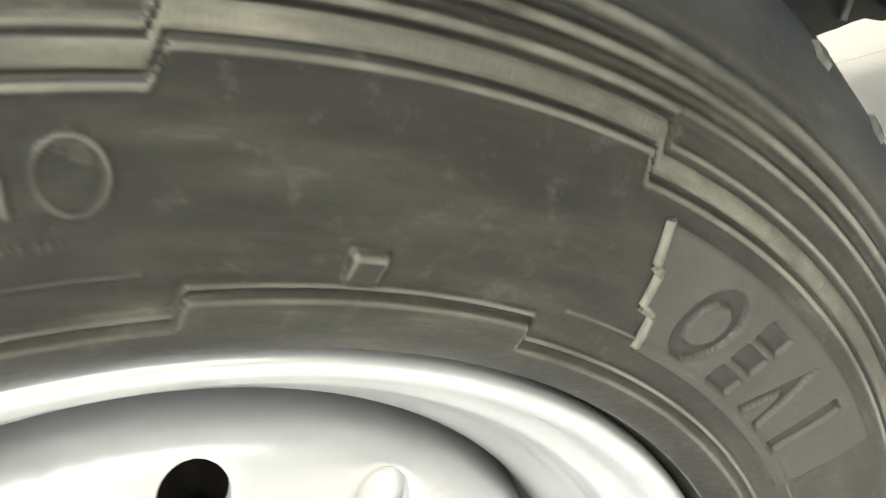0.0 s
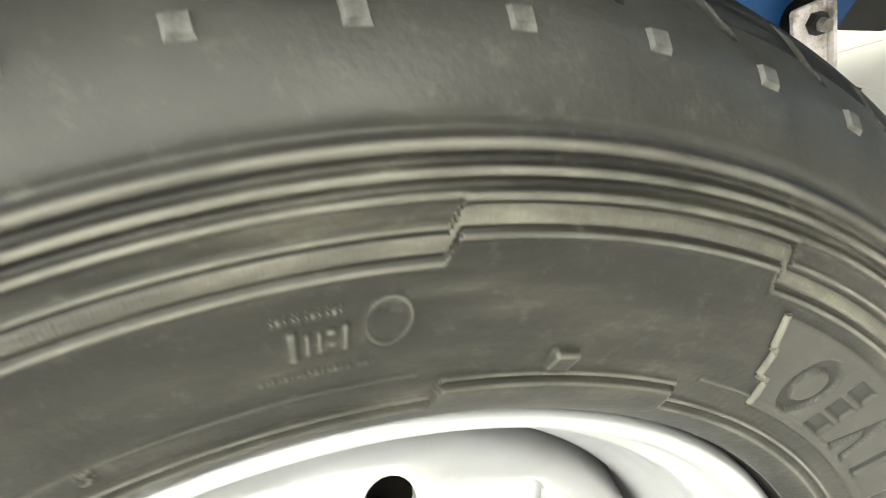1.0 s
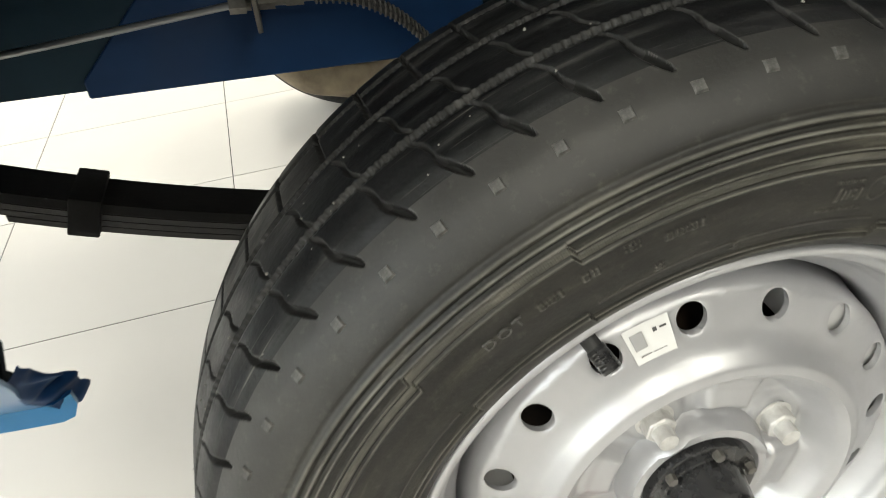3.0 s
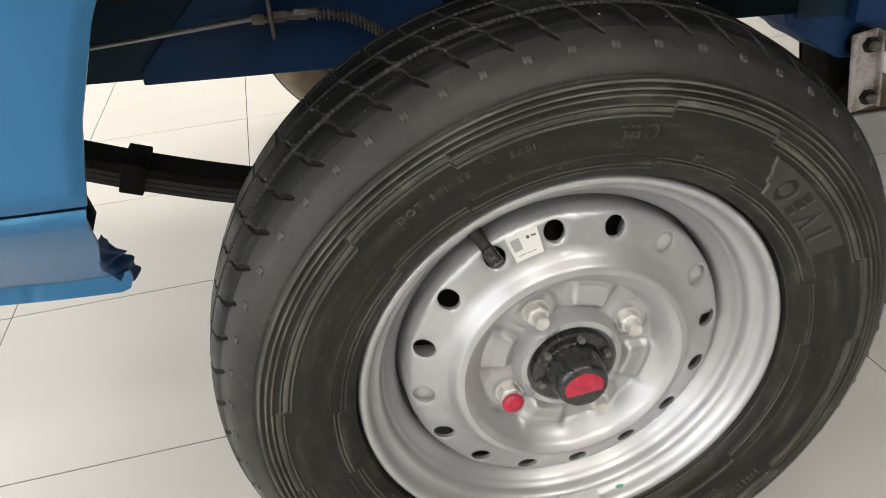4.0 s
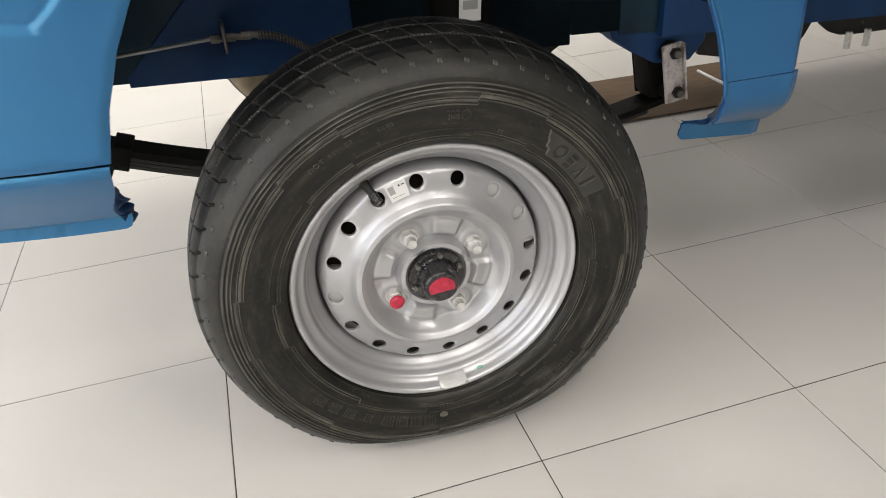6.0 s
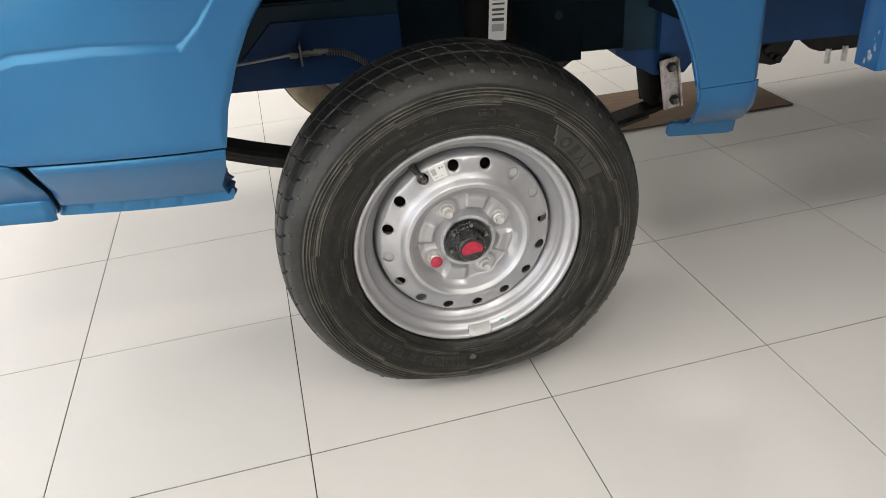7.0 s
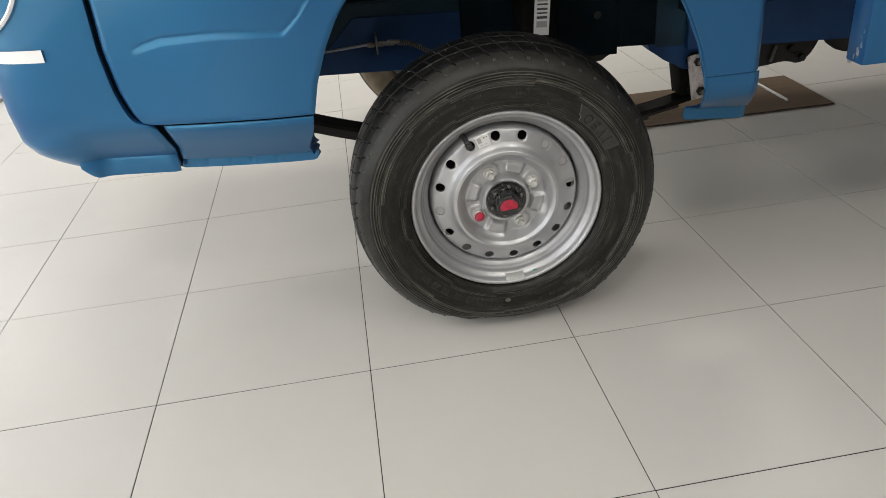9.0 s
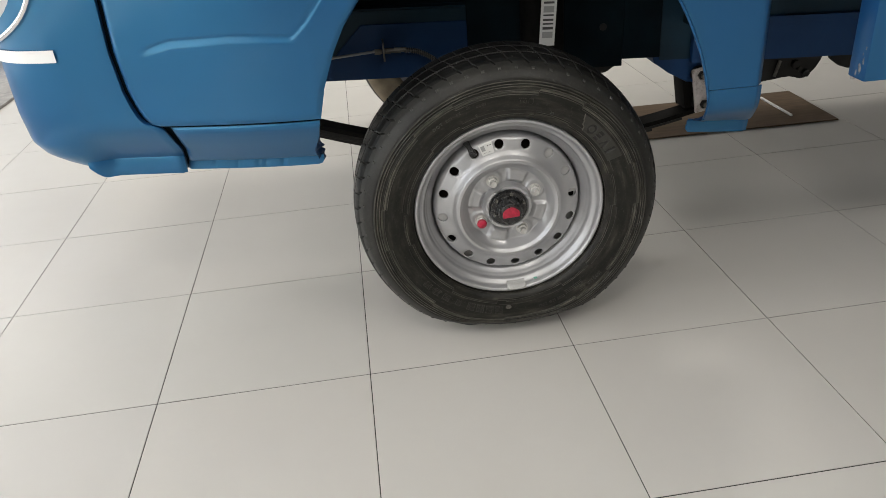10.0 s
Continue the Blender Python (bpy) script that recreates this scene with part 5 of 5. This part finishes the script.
bm = bmesh.new()
slab(bm, [(0.60, 0.45), (0.845, 0.45), (0.827, 0.365), (0.815, 0.343), (0.794, 0.323), (0.778, 0.322), (0.752, 0.332), (0.732, 0.331), (0.711, 0.326), (0.68, 0.322), (0.60, 0.34)], 0.440, 0.452, 0.002)
mount = part("gearbox_mount", bm, BLACK, truck, "black bracket plate under the chassis", True, 30)
for x, z, r in ((0.761, 0.360, 0.009), (0.789, 0.336, 0.009), (0.772, 0.347, 0.006)):
    v, f = tube([(x, 0.430, z), (x, 0.441, z)], r, 6)
    mesh_ob("mount_bolt", v, f, BLACK, mount, "", smooth=False)
v, f = tube([(0.722, 0.434, 0.372), (0.712, 0.434, 0.335)], 0.004, 10)
mesh_ob("mount_pin", v, f, DULL, mount, "dull grey steel pin")
bm = bmesh.new()
slab(bm, [(0.845, 0.45), (1.30, 0.43), (1.30, 0.325), (0.931, 0.332), (0.90, 0.334), (0.877, 0.342), (0.85, 0.362)], 0.446, 0.456, 0.002)
arm = part("gearbox_mount", bm, BLACK, truck, "black cross arm under the chassis", True, 30)
for x in (0.915, 0.956):
    v, f = tube([(x, 0.442, 0.340), (x, 0.442, 0.308)], 0.0065, 6)
    mesh_ob("mount_bolt", v, f, ZINC, arm, "", smooth=False)
# dark stop bracket below the rail, close to the tyre
bm = bmesh.new()
slab(bm, [(0.20, 0.44), (0.322, 0.434), (0.316, 0.423), (0.300, 0.418), (0.286, 0.405), (0.20, 0.40)], 0.365, 0.415, 0.002)
part("bump_stop", bm, BLACK, truck, "black rubber bump stop below the rail", True, 30)
# chipped paint low on the bed panel's front edge
rng = random.Random(21)
for cy, cz, size in ((-0.026, 0.482, 0.010), (-0.034, 0.498, 0.006), (-0.018, 0.474, 0.006), (-0.036, 0.520, 0.0035), (-0.030, 0.508, 0.003)):
    bm = bmesh.new()
    ring = []
    for k in range(11):
        a = 2 * math.pi * k / 11
        r = size * rng.uniform(0.45, 1.0)
        ring.append((min(0.0, max(-0.0405, cy + 0.6 * r * math.cos(a))), max(0.468, cz + 1.3 * r * math.sin(a))))
    rim_v = [bm.verts.new((0.6119, y, z)) for y, z in ring]
    top_v = [bm.verts.new((0.6116, cy + (y - cy) * 0.9, cz + (z - cz) * 0.9)) for y, z in ring]
    for k in range(11):
        bm.faces.new((rim_v[k], rim_v[(k + 1) % 11], top_v[(k + 1) % 11], top_v[k]))
    bm.faces.new(top_v)
    part("paint_chip", bm, CHIP, bed_panel, "chipped grey primer showing through the blue", True)

# ---- cardboard on the floor ----
bm = bmesh.new()
box(bm, 0.55, 1.235, 0.955, 1.275, 0.002, 0.006)
sheet = tagged(part("cardboard_sheet", bm, CARD), "flat brown cardboard sheet lying on the tiles under the truck", "cardboard")
bm = bmesh.new()
box(bm, -0.003, 0.003, -0.10, 0.10, 0.0, 0.008, 0.001, pose(1.11, 1.12, 0.0055, 0, -20, 2))
part("folded_flap", bm, PAPER, sheet, "pale folded edge standing up from the sheet")

# ---- room ----
X0, X1, Y0, Y1, TOP = -1.98, 7.0, -6.0, 6.5, 3.1


def setting(name, bm, mat, label):
    return tagged(part(name, bm, mat), label, kind="structure")


bm = bmesh.new()
box(bm, X0, X1, Y1, Y1 + 0.15, 0, TOP)
setting("wall_north", bm, PLASTER, "plain white painted showroom wall")
bm = bmesh.new()
box(bm, X1, X1 + 0.15, Y0 - 0.15, Y1 + 0.15, 0, TOP)
setting("wall_east", bm, DIMWALL, "unseen plain wall, dark grey to keep bounce light low")
bm = bmesh.new()
box(bm, X0 - 0.15, X1, Y0 - 0.15, Y0, 0, TOP)
setting("wall_south", bm, DIMWALL, "unseen plain wall, dark grey to keep bounce light low")
bm = bmesh.new()
for a, b, c, d in ((Y0, -3.9, 0, TOP), (3.4, Y1 + 0.15, 0, TOP), (-3.9, 3.4, 2.7, TOP)):
    box(bm, X0 - 0.15, X0, a, b, c, d)
setting("wall_west", bm, PLASTER, "white painted wall with a glazed shop front")
bm = bmesh.new()
box(bm, X0 - 0.15, X1 + 0.15, Y0 - 0.15, Y1 + 0.15, TOP, TOP + 0.12)
setting("ceiling", bm, PLASTER, "plain white ceiling")
for lamp_x in (-0.7, 1.3):
    for lamp_y in (-4.4, -2.3, 2.4, 4.8):
        bm = bmesh.new()
        box(bm, lamp_x - 0.31, lamp_x + 0.31, lamp_y - 0.31, lamp_y + 0.31, TOP - 0.025, TOP - 0.002, 0.004)
        tagged(part("ceiling_light", bm, TAPE), "square white ceiling light panel", "ceiling light", "ceiling lights")
bm = bmesh.new()
box(bm, -40, 40, -40, 40, -0.30, -0.20)
setting("ground", bm, PAVING, "pale concrete forecourt outside")
bm = bmesh.new()
box(bm, X0 - 0.15, X0 + 0.12, -3.9, 3.4, -0.05, 0.012, 0.004)
setting("threshold", bm, STEP, "grey stone threshold of the shop front")


def glazing(name, along, at, lo, hi, z0, z1, n):
    frame_ob = None
    bm = bmesh.new()
    w = 0.03
    for k in range(n + 1):
        c = lo + (hi - lo) * k / n
        a, b = max(lo, c - w), min(hi, c + w)
        if along == "y":
            box(bm, at - 0.03, at + 0.03, a, b, z0, z1)
        else:
            box(bm, a, b, at - 0.03, at + 0.03, z0, z1)
    frame_ob = setting(name, bm, ALUMINIUM, "aluminium framed glazing")
    for k in range(n):
        a, b = lo + (hi - lo) * k / n + w, lo + (hi - lo) * (k + 1) / n - w
        bm = bmesh.new()
        if along == "y":
            box(bm, at - 0.004, at + 0.004, a, b, z0, z1)
        else:
            box(bm, a, b, at - 0.004, at + 0.004, z0, z1)
        pane = part("pane", bm, GLASS, frame_ob)
        pane.visible_shadow = False


glazing("window_1", "y", X0 - 0.08, -3.9, 3.4, 0.012, 2.7, 5)

# ---- floor ----
bm = bmesh.new()
box(bm, X0 - 0.15, X1 + 0.15, Y0 - 0.15, Y1 + 0.15, -0.06, -0.0012)
floor = setting("floor", bm, GROUT, "showroom floor of pale square tiles with thin dark joints")
TILE_SIZE, TURN, ORIGIN = 0.3964, 2.16, (-0.2905, -0.0829)


def tile_mesh():
    hx, hy, c = TILE_SIZE / 2 - 0.0008, TILE_SIZE / 2 - 0.0011, 0.0004
    v = [(sx * hx, sy * hy, -0.004) for sx, sy in ((-1, -1), (1, -1), (1, 1), (-1, 1))]
    v += [(sx * hx, sy * hy, -c) for sx, sy in ((-1, -1), (1, -1), (1, 1), (-1, 1))]
    v += [(sx * (hx - c), sy * (hy - c), 0) for sx, sy in ((-1, -1), (1, -1), (1, 1), (-1, 1))]
    f = [(8, 9, 10, 11)]
    for k in range(4):
        j = (k + 1) % 4
        f += [(k, j, 4 + j, 4 + k), (4 + k, 4 + j, 8 + j, 8 + k)]
    return v, f


tile_v, tile_f = tile_mesh()
tile_me = bpy.data.meshes.new("tile")
tile_me.from_pydata(tile_v, [], tile_f)
tile_me.materials.append(TILE)
cells = []
for i in range(-18, 20):
    for j in range(-18, 20):
        u, w = (i + 0.5) * TILE_SIZE, (j + 0.5) * TILE_SIZE
        c, s = math.cos(radians(TURN)), math.sin(radians(TURN))
        x, y = ORIGIN[0] + u * c - w * s, ORIGIN[1] + u * s + w * c
        if X0 - 0.05 < x < X1 + 0.1 and Y0 - 0.05 < y < Y1 + 0.1:
            cells.append((math.hypot(x + 0.1, y - 0.3), x, y))
cells.sort()
rest_v, rest_f = [], []
for k, (d, x, y) in enumerate(cells):
    rng_t = random.Random(k)
    m = pose(x, y, -0.0004 * rng_t.random(), 0.03 * rng_t.uniform(-1, 1), 0.03 * rng_t.uniform(-1, 1), TURN)
    if k < 290:
        ob = new("tile", tile_me)
        ob.parent = floor
        ob.matrix_local = m
    else:
        base = len(rest_v)
        rest_v += [m @ Vector(p) for p in tile_v]
        rest_f += [tuple(base + q for q in f) for f in tile_f]
far_tiles = mesh_ob("far_tiles", rest_v, rest_f, TILE, floor, smooth=False)
tagged(far_tiles, "more pale tiles towards the walls", kind="stuff")
